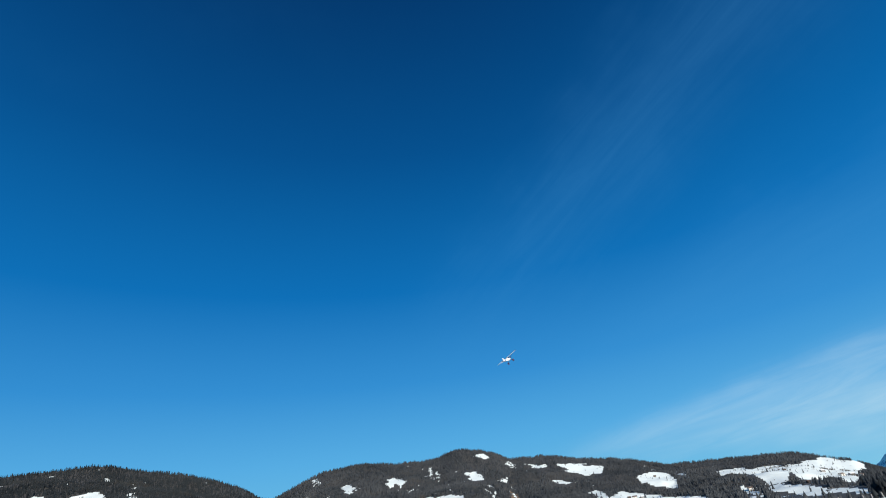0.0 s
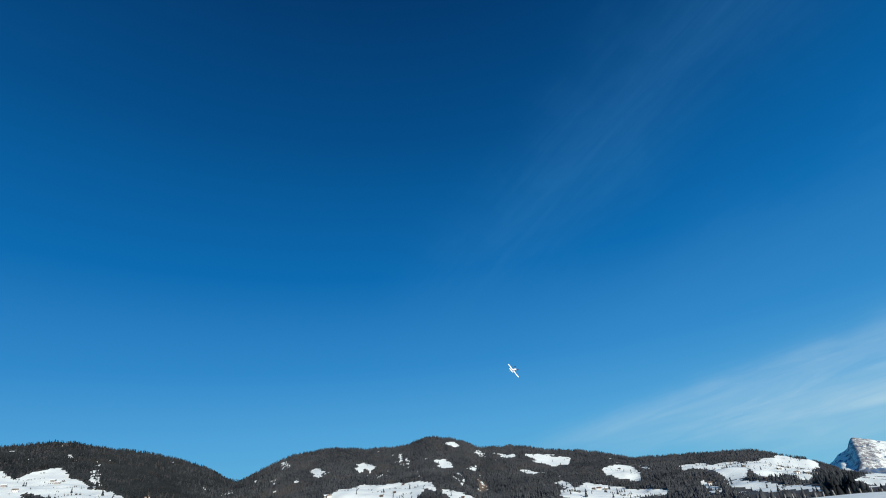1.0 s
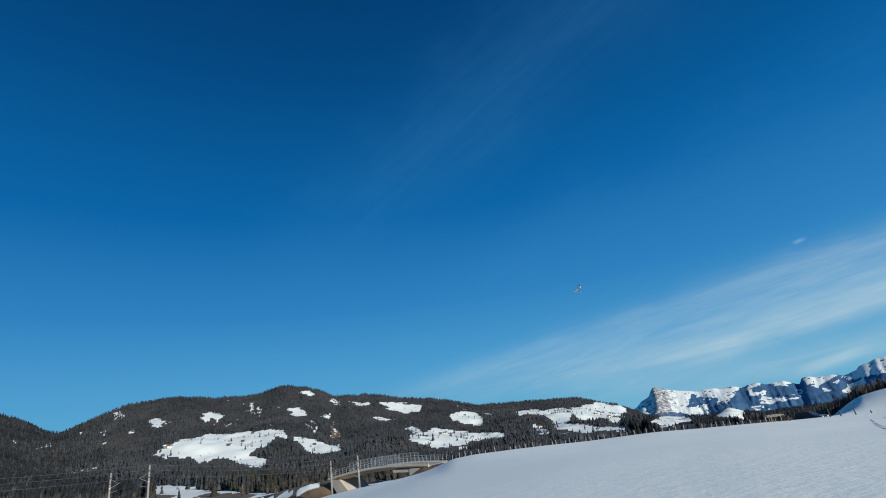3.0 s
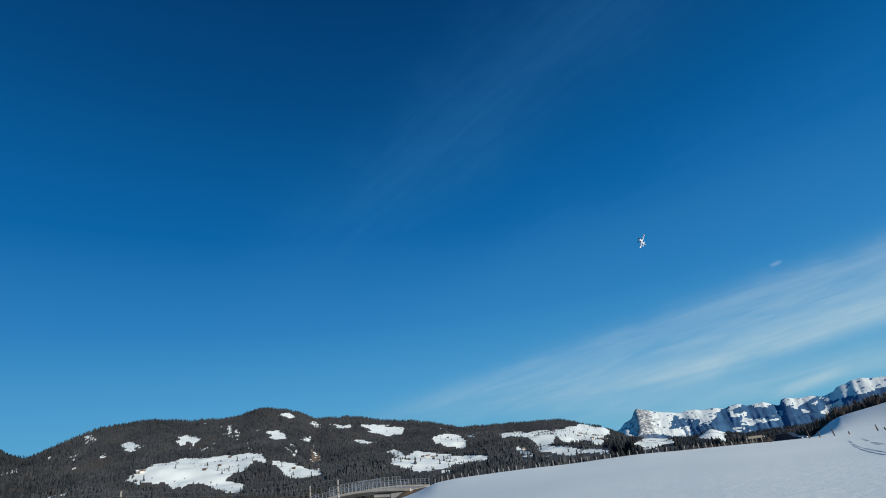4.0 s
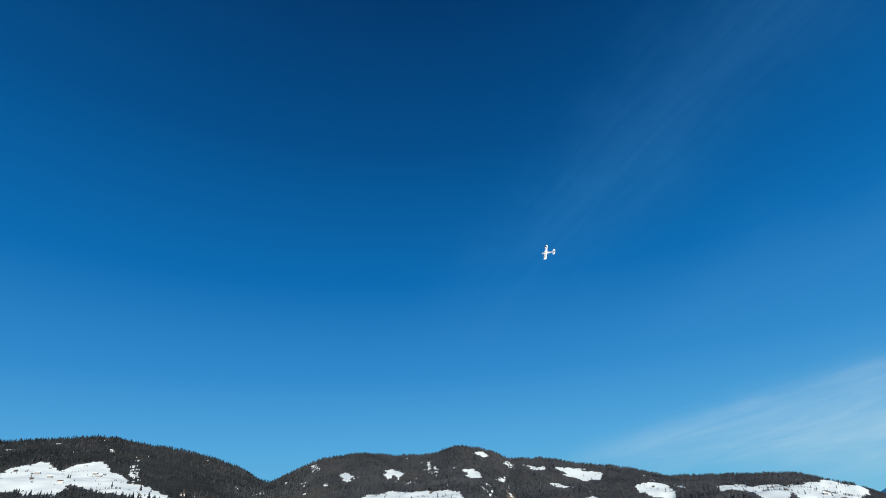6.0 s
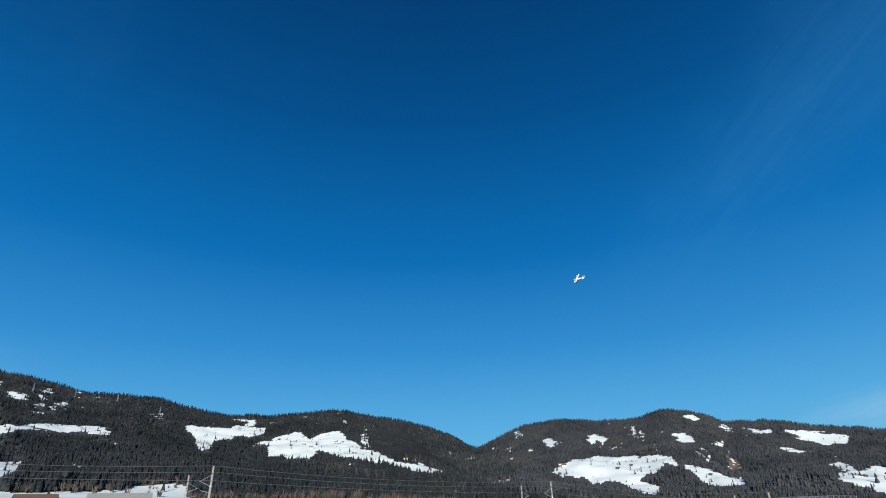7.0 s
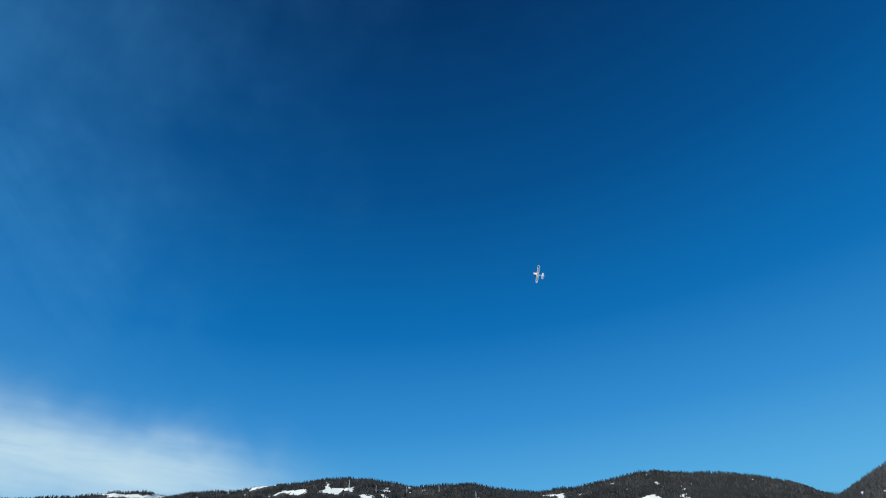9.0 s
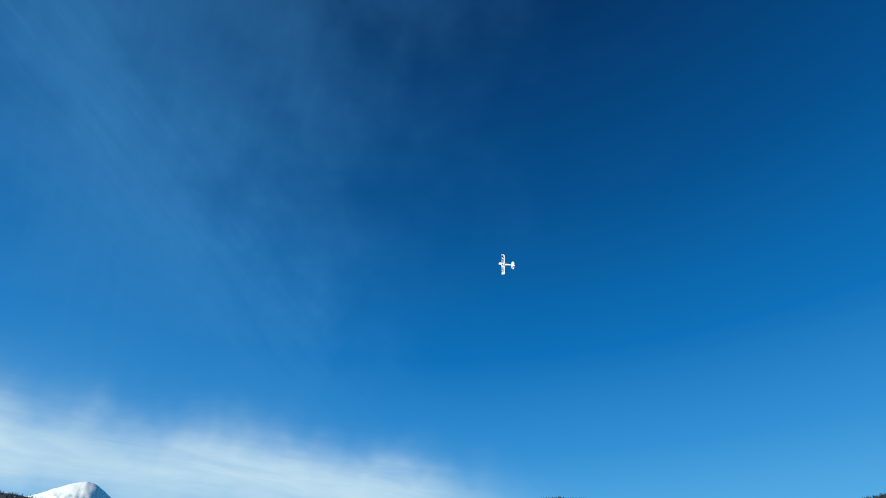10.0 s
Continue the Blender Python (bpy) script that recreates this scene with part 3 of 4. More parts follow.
def ground_sheet():
    az = np.concatenate([np.arange(-125, 33, 0.15), np.arange(33, 60, 0.1), np.arange(60, 235, 2.0)])
    r = np.concatenate([[0.0], np.geomspace(1.5, 85, 40), np.arange(88, 230, 3.5), np.arange(231, 520, 9), np.arange(520, 3300, 19.0), [3299.0], np.arange(3320, 4701, 22), [4760, 4850, 4940]])
    A, R = np.meshgrid(np.where(az > 180, az - 360, az), r)
    Z = height(A, R)
    X, Y = R * np.sin(np.radians(A)), R * np.cos(np.radians(A))
    rows, cols = A.shape
    co = np.stack([X, Y, Z], -1).reshape(-1, 3)
    i = np.arange(rows - 1)[:, None] * cols + np.arange(cols)[None, :]
    j = np.arange(rows - 1)[:, None] * cols + (np.arange(cols)[None, :] + 1) % cols
    quads = np.stack([i, i + cols, j + cols, j], -1).reshape(-1, 4)
    me = bpy.data.meshes.new("ground")
    me.vertices.add(len(co))
    me.vertices.foreach_set("co", co.ravel())
    me.loops.add(quads.size)
    me.loops.foreach_set("vertex_index", quads.ravel().astype(np.int32))
    me.polygons.add(len(quads))
    me.polygons.foreach_set("loop_start", np.arange(0, quads.size, 4, dtype=np.int32))
    me.polygons.foreach_set("use_smooth", np.ones(len(quads), bool))
    me.update(calc_edges=True)
    cover = cover_at(A, R, Z)
    grass = grass_at(A, R, Z)
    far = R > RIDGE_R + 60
    snow = np.where(far, far_cover(A, R, Z), cover)
    X2, Y2 = X / 14, Y / 14
    patchy = fbm(X2, Y2, 4, 61)
    valley = np.where(A < -46, True, np.where(A < 13.5, patchy > (-0.1 + 0.25 * smoothstep(-14, -24, A)), False))
    snow = np.where((R < 520) & (R >= EDGE_R + 6), valley | cover, snow)
    snow = np.where((R < EDGE_R + 6) | ((A > 46.5) & (R < 330)), True, snow)
    # south-facing road bank at the bridge: brown grass where the snow has slid
    bank_side = (R > 92) & (R < 240) & (A > -2.2) & (A < 17.5) & (patchy < 0.03)
    grass = grass | bank_side
    rock = np.where(far & (A > 30), 0.30 + 0.24 * np.exp(-((A - 37.0) / 1.6) ** 2), np.where(far, 0.12, 0.0))
    # haze tint for all unsnowed ground past the first ridge
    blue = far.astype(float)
    for name, data in (("snow_cover", snow), ("bare_grass", grass), ("rock", rock), ("far_wood_haze", blue)):
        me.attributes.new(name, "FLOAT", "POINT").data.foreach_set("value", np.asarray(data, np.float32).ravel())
    me.materials.append(M_GROUND)
    return tagged(new("ground", me), "snow-covered valley field rising to wooded hills and mountains", "ground", kind="structure")


ground_sheet()


# ---- woods ----
def mesh_from(name, co, faces, mat, smooth=False):
    me = bpy.data.meshes.new(name)
    me.vertices.add(len(co))
    me.vertices.foreach_set("co", np.asarray(co, np.float32).ravel())
    k = faces.shape[1]
    me.loops.add(faces.size)
    me.loops.foreach_set("vertex_index", faces.ravel().astype(np.int32))
    me.polygons.add(len(faces))
    me.polygons.foreach_set("loop_start", np.arange(0, faces.size, k, dtype=np.int32))
    me.update(calc_edges=True)
    me.materials.append(mat)
    return me


def cone_tree(sides, tiers):
    """One small spruce, 1 m tall and 1 m wide: ragged tiers of branches."""
    v, f = [], []
    for k in range(tiers):
        top = 1.0 if k == 0 else 1.0 - 0.62 * k / tiers
        low = 1.0 - (k + 1) / tiers * 0.93
        w = 0.5 * ((k + 1) / tiers) ** 0.8
        b = len(v)
        v.append((0, 0, top))
        for q in range(sides):
            a = 2 * math.pi * (q + 0.5 * k) / sides
            ww = w * (1.15 if q % 2 else 0.8)
            v.append((ww * math.cos(a), ww * math.sin(a), low + (0.04 if q % 2 else 0)))
        for q in range(sides):
            f.append((b, b + 1 + q, b + 1 + (q + 1) % sides))
    return np.array(v), np.array(f)


def wood(name, label, mat, az, r, tall, wide, seed, sides=5, tiers=2, shape=None):
    rs = np.random.RandomState(seed)
    v, f = shape or cone_tree(sides, tiers)
    n = len(az)
    z = height(az, r) - 0.4
    gx, gy = r * np.sin(np.radians(az)), r * np.cos(np.radians(az))
    h = tall * (0.65 + 0.6 * rs.rand(n) ** 1.3) * (1 + 0.5 * fbm(gx / 90, gy / 90, 2, 19)) * np.interp(r, [600, 1500, 3300], [1.0, 0.95, 0.72])
    w = wide * h / tall * (0.8 + 0.4 * rs.rand(n))
    turn = rs.rand(n) * 6.283
    c, s = np.cos(turn)[:, None], np.sin(turn)[:, None]
    lean = rs.randn(n, 2) * 0.03
    X = (v[None, :, 0] * c - v[None, :, 1] * s) * w[:, None] + (r * np.sin(np.radians(az)))[:, None] + lean[:, :1] * v[None, :, 2] * h[:, None]
    Y = (v[None, :, 0] * s + v[None, :, 1] * c) * w[:, None] + (r * np.cos(np.radians(az)))[:, None] + lean[:, 1:] * v[None, :, 2] * h[:, None]
    Zs = v[None, :, 2] * h[:, None] + z[:, None]
    co = np.stack([X, Y, Zs], -1).reshape(-1, 3)
    faces = (f[None] + (np.arange(n) * len(v))[:, None, None]).reshape(-1, 3)
    return tagged(new(name, mesh_from(name, co, faces, mat)), label, "woods", kind="stuff")


def scatter(az0, az1, r0, r1, count, seed, power=1.0):
    rs = np.random.RandomState(seed)
    az = az0 + (az1 - az0) * rs.rand(count)
    u = rs.rand(count)
    r1 = r1 + 0 * az
    r = (r0 ** (1 + power) + (r1 ** (1 + power) - r0 ** (1 + power)) * u) ** (1 / (1 + power))
    z = height(az, r)
    free = ~cover_at(az, r, z) & ~grass_at(az, r, z)
    for lift in (8.0, 15.0):
        free &= ~(cover_at(az, r, z + lift) | grass_at(az, r, z + lift)) | (rs.rand(count) < 0.10)
    keep = free | (rs.rand(count) < 0.004)
    return az[keep], r[keep]


def blend(az, r, none_at, all_at, seed):
    """Thins a wood out across a stretch of bearings, where another wood material takes over."""
    keep = np.random.RandomState(seed).rand(len(az)) < np.clip((az - none_at) / (all_at - none_at), 0, 1)
    return az[keep], r[keep]


def meadow_rows(az0, az1, r0, r1, count, seed, width):
    """Places along terrace edges and lanes that cross the open slopes."""
    rs = np.random.RandomState(seed)
    az = az0 + (az1 - az0) * rs.rand(count)
    r = np.sqrt(r0 ** 2 + (r1 ** 2 - r0 ** 2) * rs.rand(count))
    x, y = r * np.sin(np.radians(az)), r * np.cos(np.radians(az))
    line = np.abs(fbm(x / 260, y / 110, 2, seed)) < width
    line &= fbm(x / 60, y / 60, 2, seed + 3) > -0.08
    keep = cover_at(az, r, height(az, r)) & (line | (rs.rand(count) < 0.008))
    return az[keep], r[keep]


def bare_tree():
    """One leafless shrub or tree, 1 m tall: a spray of thin tapering limbs."""
    rs = np.random.RandomState(4)
    v, f = [], []
    for k in range(20):
        a, out = 2.4 * k, 0.12 + 0.33 * rs.rand()
        tip = np.array([out * math.cos(a), out * math.sin(a), 0.6 + 0.4 * rs.rand()])
        low = np.array([0.03 * math.cos(a), 0.03 * math.sin(a), 0.12 * rs.rand()])
        side = np.array([-math.sin(a), math.cos(a), 0]) * 0.018
        b = len(v)
        mid = low * 0.4 + tip * 0.6
        v += [low - side * 0.5, low + side * 0.5, mid + side * 1.3, tip, mid - side * 1.3]
        f += [(b, b + 1, b + 2), (b, b + 2, b + 4), (b + 4, b + 2, b + 3)]
    return np.array(v), np.array(f)


def hill_woods():
    a, r = scatter(-76, -13, 500, 900, 2600, 21)
    wood("conifer_forest", "tall dark spruces at the foot of the valley side", M_CONIFER, a, r, 17.0, 5.2, 22, 7, 4)
    a, r = scatter(-76, 12, 470, 900, 5000, 23)
    wood("bare_woods", "leafless grey-brown trees and scrub along the valley floor", M_BARE, a, r, 9.0, 11.0, 24, shape=bare_tree())
    a, r = scatter(-13, 12, 470, 900, 1500, 25)
    wood("conifer_forest", "spruces behind the low meadow", M_VALLEY, a, r, 17.0, 5.2, 26, 7, 4)
    a, r = scatter(13, 50, 230, 650, 6500, 27)
    wood("bare_woods", "dark leafless scrub behind the field's brow", M_BARE, a, r, 6.0, 7.0, 28, shape=bare_tree())
    a, r = scatter(14, 48, 300, 900, 900, 29)
    wood("conifer_forest", "dark spruces behind the field's brow", M_CONIFER, a, r, 10.0, 5.0, 30, 6, 3)
    a, r = scatter(33.6, 36.4, 480, 560, 260, 31)
    wood("conifer_forest", "round dark spruce copse in the valley", M_CONIFER, a, r, 17.0, 7.0, 32, 6, 3)
    a, r = scatter(42.2, 45.2, 330, 380, 120, 33)
    wood("conifer_forest", "dense dark spruce clump in the valley", M_CONIFER, a, r, 10.0, 4.5, 34, 6, 3)
    a, r = scatter(49.5, 62, 205, 270, 420, 35)
    wood("bare_woods", "leafless trees along the top of the snowy bank", M_BARE, a, r, 4.0, 4.5, 36, shape=bare_tree())
    a, r = scatter(50.5, 62, 205, 270, 120, 37)
    wood("conifer_forest", "few dark spruces along the snowy bank", M_CONIFER, a, r, 3.6, 2.0, 38, 6, 3)
    a, r = scatter(33, 58, 900, 3250, 4000, 39)
    wood("conifer_forest", "dark woods below the far mountains", M_CONIFER, a, r, 16.0, 9.0, 40)
    a, r = blend(*scatter(-95, -13, 620, 3330, 80000, 1), -15, -26, 51)
    wood("conifer_forest", "dark spruce forest covering the steep valley side", M_CONIFER, a, r, 19.0, 7.4, 2)
    a, r = scatter(-125, -95, 2300, 3330, 5000, 3)
    wood("conifer_forest", "dark spruce forest along a high snowy ridge", M_CONIFER, a, r, 17.0, 7.0, 4)
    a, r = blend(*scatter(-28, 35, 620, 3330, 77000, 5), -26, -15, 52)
    wood("conifer_forest", "grey-green spruce forest on the broad hill across the valley", M_CONIFER_PALE, a, r, 16.0, 6.6, 6)


    a, r = meadow_rows(-86, 34, 700, 3200, 80000, 61, 0.028)
    wood("bare_woods", "leafless hedge trees and bushes in rows on the white slopes", M_BARE, a, r, 7.5, 9.0, 62, shape=bare_tree())
    a, r = meadow_rows(30, 47, 300, 2600, 16000, 71, 0.05)
    wood("bare_woods", "leafless bushes on the low white knolls in the valley", M_BARE, a, r, 5.0, 6.0, 72, shape=bare_tree())
    a, r = meadow_rows(-86, 34, 700, 3200, 16000, 67, 0.010)
    wood("conifer_forest", "single small spruces on the white slopes", M_CONIFER, a, r, 9.0, 4.5, 68)


hill_woods()


def part(name, bm, mat, parent=None, label="", smooth=False):
    """Links a bmesh as one mesh object under a thing or part."""
    bmesh.ops.recalc_face_normals(bm, faces=bm.faces)
    me = bpy.data.meshes.new(name)
    bm.to_mesh(me)
    bm.free()
    if smooth:
        me.shade_smooth()
    me.materials.append(mat)
    ob = new(name, me)
    ob.parent = parent
    return tagged(ob, label) if label else ob


def thing(name, label, category, m, group=""):
    e = new(name)
    e.empty_display_size = 0.2
    e.matrix_world = m
    return tagged(e, label, category, group)


def add_box(bm, cx, cy, cz, sx, sy, sz, m=Matrix(), bevel=0.0):
    made = bmesh.ops.create_cube(bm, size=1.0)["verts"]
    for v in made:
        v.co = m @ Vector((cx + v.co.x * sx, cy + v.co.y * sy, cz + v.co.z * sz))
    if bevel:
        edges = list({e for v in made for e in v.link_edges})
        bmesh.ops.bevel(bm, geom=edges, offset=bevel, segments=2, affect="EDGES", profile=0.6)


def box(cx, cy, cz, sx, sy, sz, m=Matrix(), bevel=0.0):
    bm = bmesh.new()
    add_box(bm, cx, cy, cz, sx, sy, sz, m, bevel)
    return bm


def add_rod(bm, a, b, ra, rb=None, sides=8):
    a, b = Vector(a), Vector(b)
    rb = ra if rb is None else rb
    d = b - a
    m = Matrix.Translation((a + b) / 2) @ d.to_track_quat("Z", "Y").to_matrix().to_4x4()
    bmesh.ops.create_cone(bm, cap_ends=True, segments=sides, radius1=ra, radius2=max(rb, 1e-4), depth=d.length, matrix=m)


def rod(a, b, ra, rb=None, sides=8):
    bm = bmesh.new()
    add_rod(bm, a, b, ra, rb, sides)
    return bm


def add_loft(bm, rings, cap=True):
    loops = [[bm.verts.new(p) for p in ring] for ring in rings]
    for one, two in zip(loops, loops[1:]):
        for k in range(len(one)):
            bm.faces.new((one[k], one[(k + 1) % len(one)], two[(k + 1) % len(one)], two[k]))
    if cap:
        bm.faces.new(loops[0][::-1])
        bm.faces.new(loops[-1])


def loft(rings, cap=True):
    bm = bmesh.new()
    add_loft(bm, rings, cap)
    return bm


def slab(outline, z0, z1, axis="z"):
    """A flat piece cut from sheet, from an outline in the plane across the axis."""
    put = {"z": lambda a, b, c: (a, b, c), "y": lambda a, b, c: (a, c, b)}[axis]
    return loft([[put(a, b, z0) for a, b in outline], [put(a, b, z1) for a, b in outline]])


def ground_at(az, r):
    return float(height(np.array([az]), np.array([r]))[0])


def spot(az, r, dz=0.0, face=None):
    """A pose on the ground at a bearing and distance; face: bearing to which its +x points."""
    a = radians(az)
    turn = 0 if face is None else 90 - face
    return pose(r * math.sin(a), r * math.cos(a), ground_at(az, r) + dz, 0, 0, turn)


# ---- model aeroplane ----
M_FOAM = plain("white_foam", (0.84, 0.84, 0.83), 0.45, 0, 2.0, 0.04)
M_BLACK = plain("black_trim", (0.02, 0.02, 0.022), 0.4, 0, 6.0, 0.2)
M_TYRES = plain("dark_tyres", (0.055, 0.016, 0.040), 0.6, 0, 6.0, 0.2)
M_RED = plain("red_plastic", (0.30, 0.025, 0.07), 0.4, 0, 6.0, 0.15)
M_BLUE = plain("blue_trim", (0.05, 0.22, 0.50), 0.4, 0, 6.0, 0.15)
M_METAL = plain("bare_metal", (0.5, 0.5, 0.5), 0.35, 0.9, 8.0, 0.15)


def aerofoil(y, chord, x0, z0, thick):
    """A wing section at span y: leading edge x0, flat-bottomed."""
    pts = [(0.0, 0.0), (0.03, 0.045), (0.15, 0.095), (0.35, 0.115), (0.65, 0.075), (1.0, 0.006), (1.0, -0.006), (0.6, -0.012), (0.2, -0.02), (0.04, -0.022)]
    return [(x0 - px * chord, y, z0 + pz * thick / 0.115 * chord * 0.115) for px, pz in pts]


def aeroplane():
    top = thing("model_aeroplane", "white foam high-wing model aeroplane flying with black trim and dark tyres", "model aeroplane", Matrix())

    def hull(x, w, h, zc):
        return [(x, w * math.copysign(abs(math.cos(a)) ** 0.6, math.cos(a)), zc + h * math.copysign(abs(math.sin(a)) ** 0.6, math.sin(a)))
                for a in [2 * math.pi * k / 14 for k in range(14)]]

    part("fuselage", loft([hull(0.33, 0.035, 0.04, -0.10), hull(0.30, 0.062, 0.065, -0.10), hull(0.18, 0.075, 0.08, -0.10), hull(0.12, 0.078, 0.10, -0.085),
                           hull(-0.15, 0.075, 0.10, -0.085), hull(-0.32, 0.045, 0.065, -0.085), hull(-0.55, 0.025, 0.04, -0.075), hull(-0.76, 0.010, 0.028, -0.07)]),
         M_FOAM, top, smooth=True)
    part("windscreen", loft([[(0.175, -0.06, -0.035), (0.175, 0.06, -0.035), (0.17, 0.06, -0.045), (0.17, -0.06, -0.045)],
                             [(0.10, -0.066, 0.018), (0.10, 0.066, 0.018), (0.08, 0.066, 0.010), (0.08, -0.066, 0.010)]]), M_BLACK, top, "dark tinted windscreen")
    for s in (-1, 1):
        part("side_window", box(0.0, s * 0.077, -0.04, 0.16, 0.006, 0.07, bevel=0.002), M_BLACK, top, "dark side window")
    rings = []
    for y, c in ((-0.75, 0.11), (-0.735, 0.17), (-0.70, 0.215), (-0.62, 0.24), (-0.1, 0.245), (0.1, 0.245), (0.62, 0.24), (0.70, 0.215), (0.735, 0.17), (0.75, 0.11)):
        rings.append(aerofoil(y, c, 0.115 - (0.245 - c) * 0.45, 0.02 + 0.02 * abs(y), 0.115))
    wing = part("wing", loft(rings), M_FOAM, top, smooth=True)
    for s in (-1, 1):
        part("aileron", box(-0.118, s * 0.5, 0.032, 0.045, 0.36, 0.008, bevel=0.002), M_FOAM, wing)
        part("flap", box(-0.118, s * 0.2, 0.027, 0.045, 0.22, 0.008, bevel=0.002), M_FOAM, wing)
        part("leading_edge_stripe", box(0.097, s * 0.40, 0.046, 0.014, 0.52, 0.012, bevel=0.003), M_BLACK, wing, "thin black stripe")
        for x in (0.06, -0.06):
            part("wing_strut", rod((x * 0.6, s * 0.075, -0.15), (x, s * 0.40, 0.02), 0.006), M_BLACK, top, "thin black strut")
    # black figure near one tip, lettering bars on the other half
    part("emblem", slab([(0.085, -0.67), (0.10, -0.60), (0.065, -0.54), (0.01, -0.545), (-0.05, -0.48), (-0.085, -0.50), (-0.045, -0.59), (-0.01, -0.65), (0.03, -0.69)], 0.0535, 0.061), M_BLACK, wing, "black painted figure")
    for x, y0, y1 in ((0.055, -0.44, -0.14), (-0.02, -0.46, -0.20)):
        part("wing_stripe", box(x, (y0 + y1) / 2, 0.0535, 0.035, y1 - y0, 0.008, bevel=0.002), M_BLUE, wing, "blue painted stripe")
    for k in range(3):
        part("tail_stripe", box(-0.66 - 0.035 * k, 0.14, -0.046, 0.014, 0.16 - 0.02 * k, 0.006), M_BLUE, top, "blue tail stripe")
    part("centre_panel", box(0.03, 0, 0.052, 0.07, 0.07, 0.012, bevel=0.003), M_BLACK, wing, "dark wing centre panel")
    for k in range(6):
        part("letter_bar", box(0.005, 0.22 + 0.062 * k, 0.052 + 0.0012 * k, 0.07 - 0.012 * (k % 2), 0.036, 0.006), M_BLACK, wing, "black lettering bar")
    for s in (-1, 1):
        part("tip_trim", box(0.0, s * 0.715, 0.048, 0.12, 0.012, 0.012, bevel=0.003), M_BLACK, wing, "black wing tip line")
    part("tailplane", slab([(-0.57, -0.03), (-0.60, -0.20), (-0.64, -0.255), (-0.70, -0.27), (-0.775, -0.24), (-0.80, -0.12), (-0.79, 0), (-0.80, 0.12), (-0.775, 0.24), (-0.70, 0.27), (-0.64, 0.255), (-0.60, 0.20), (-0.57, 0.03)], -0.062, -0.05), M_FOAM, top)
    for s in (-1, 1):
        part("elevator_hinge", box(-0.70, s * 0.14, -0.048, 0.01, 0.20, 0.006), M_BLACK, top, "black hinge line")
    part("fin", slab([(-0.56, -0.06), (-0.66, 0.05), (-0.72, 0.13), (-0.78, 0.14), (-0.83, 0.09), (-0.84, -0.02), (-0.80, -0.09)], -0.006, 0.006, "y"), M_FOAM, top)
    part("rudder_trim", slab([(-0.735, 0.02), (-0.75, 0.11), (-0.79, 0.11), (-0.82, 0.05), (-0.80, 0.01)], -0.008, 0.008, "y"), M_BLACK, top, "black rudder trim")
    for s in (-1, 1):
        leg = part("gear_leg", rod((0.09, s * 0.06, -0.17), (0.10, s * 0.17, -0.29), 0.012), M_BLACK, top, "black landing gear leg")
        bm = bmesh.new()
        bmesh.ops.create_cone(bm, cap_ends=True, segments=18, radius1=0.075, radius2=0.075, depth=0.06, matrix=Matrix.Translation((0.10, s * 0.19, -0.30)) @ Matrix.Rotation(math.pi / 2, 4, "X"))
        bmesh.ops.bevel(bm, geom=[e for e in bm.edges if len(e.link_faces) == 2 and max(len(f.verts) for f in e.link_faces) > 4], offset=0.015, segments=2, affect="EDGES")
        wheel = part("wheel", bm, M_TYRES, top, "dark balloon tyre", smooth=False)
        part("hub", rod((0.10, s * 0.16, -0.30), (0.10, s * 0.22, -0.30), 0.034), M_RED, wheel, "red wheel hub")
    part("tail_wheel", rod((-0.74, -0.01, -0.13), (-0.74, 0.01, -0.13), 0.022, sides=12), M_BLACK, top, "small black tail wheel")
    part("tail_leg", rod((-0.72, 0, -0.09), (-0.74, 0, -0.13), 0.004), M_METAL, top)
    part("cowl_ring", loft([hull(0.335, 0.052, 0.055, -0.10), hull(0.30, 0.066, 0.069, -0.10)]), M_FOAM, top, smooth=True)
    bm = bmesh.new()
    bmesh.ops.create_uvsphere(bm, u_segments=12, v_segments=8, radius=0.03, matrix=Matrix.Translation((0.345, 0, -0.10)) @ Matrix.Diagonal((1.5, 1, 1, 1)))
    part("spinner", bm, M_BLACK, top, "dark spinner", smooth=True)
    prop = new("propeller")
    prop.parent, prop.location = top, (0.362, 0, -0.10)
    prop.empty_display_size = 0.1
    for s in (-1, 1):
        part("blade", slab([(0.0, s * 0.02), (0.012, s * 0.07), (0.010, s * 0.14), (0.0, s * 0.165), (-0.010, s * 0.14), (-0.008, s * 0.05)], -0.003, 0.003, "z"), M_BLACK, prop).rotation_euler = (0, radians(65), 0)
    return top, prop


PLANE, PROP = aeroplane()


# ---- bridge and railway ----
M_CONCRETE = plain("weathered_concrete", (0.42, 0.38, 0.32), 0.85, 0, 0.6, 0.18, 0.3)
M_DARK_CONCRETE = plain("grey_concrete", (0.27, 0.26, 0.24), 0.85, 0, 1.2, 0.2, 0.3)
M_MAST = plain("spun_concrete", (0.26, 0.24, 0.21), 0.8, 0, 1.5, 0.2, 0.2)
M_STEEL = plain("galvanised_steel", (0.40, 0.42, 0.44), 0.45, 0.6, 4.0, 0.15)
M_WIRE = plain("dull_wire", (0.16, 0.16, 0.17), 0.5, 0.5, 4.0, 0.1)
M_WOOD = plain("grey_weathered_wood", (0.25, 0.23, 0.205), 0.85, 0, 6.0, 0.3, 0.4)
M_PALEWOOD = plain("pale_plank_wood", (0.46, 0.38, 0.27), 0.85, 0, 6.0, 0.3, 0.4)
M_DARKWOOD = plain("dark_stained_wood", (0.06, 0.045, 0.035), 0.8, 0, 5.0, 0.3, 0.4)
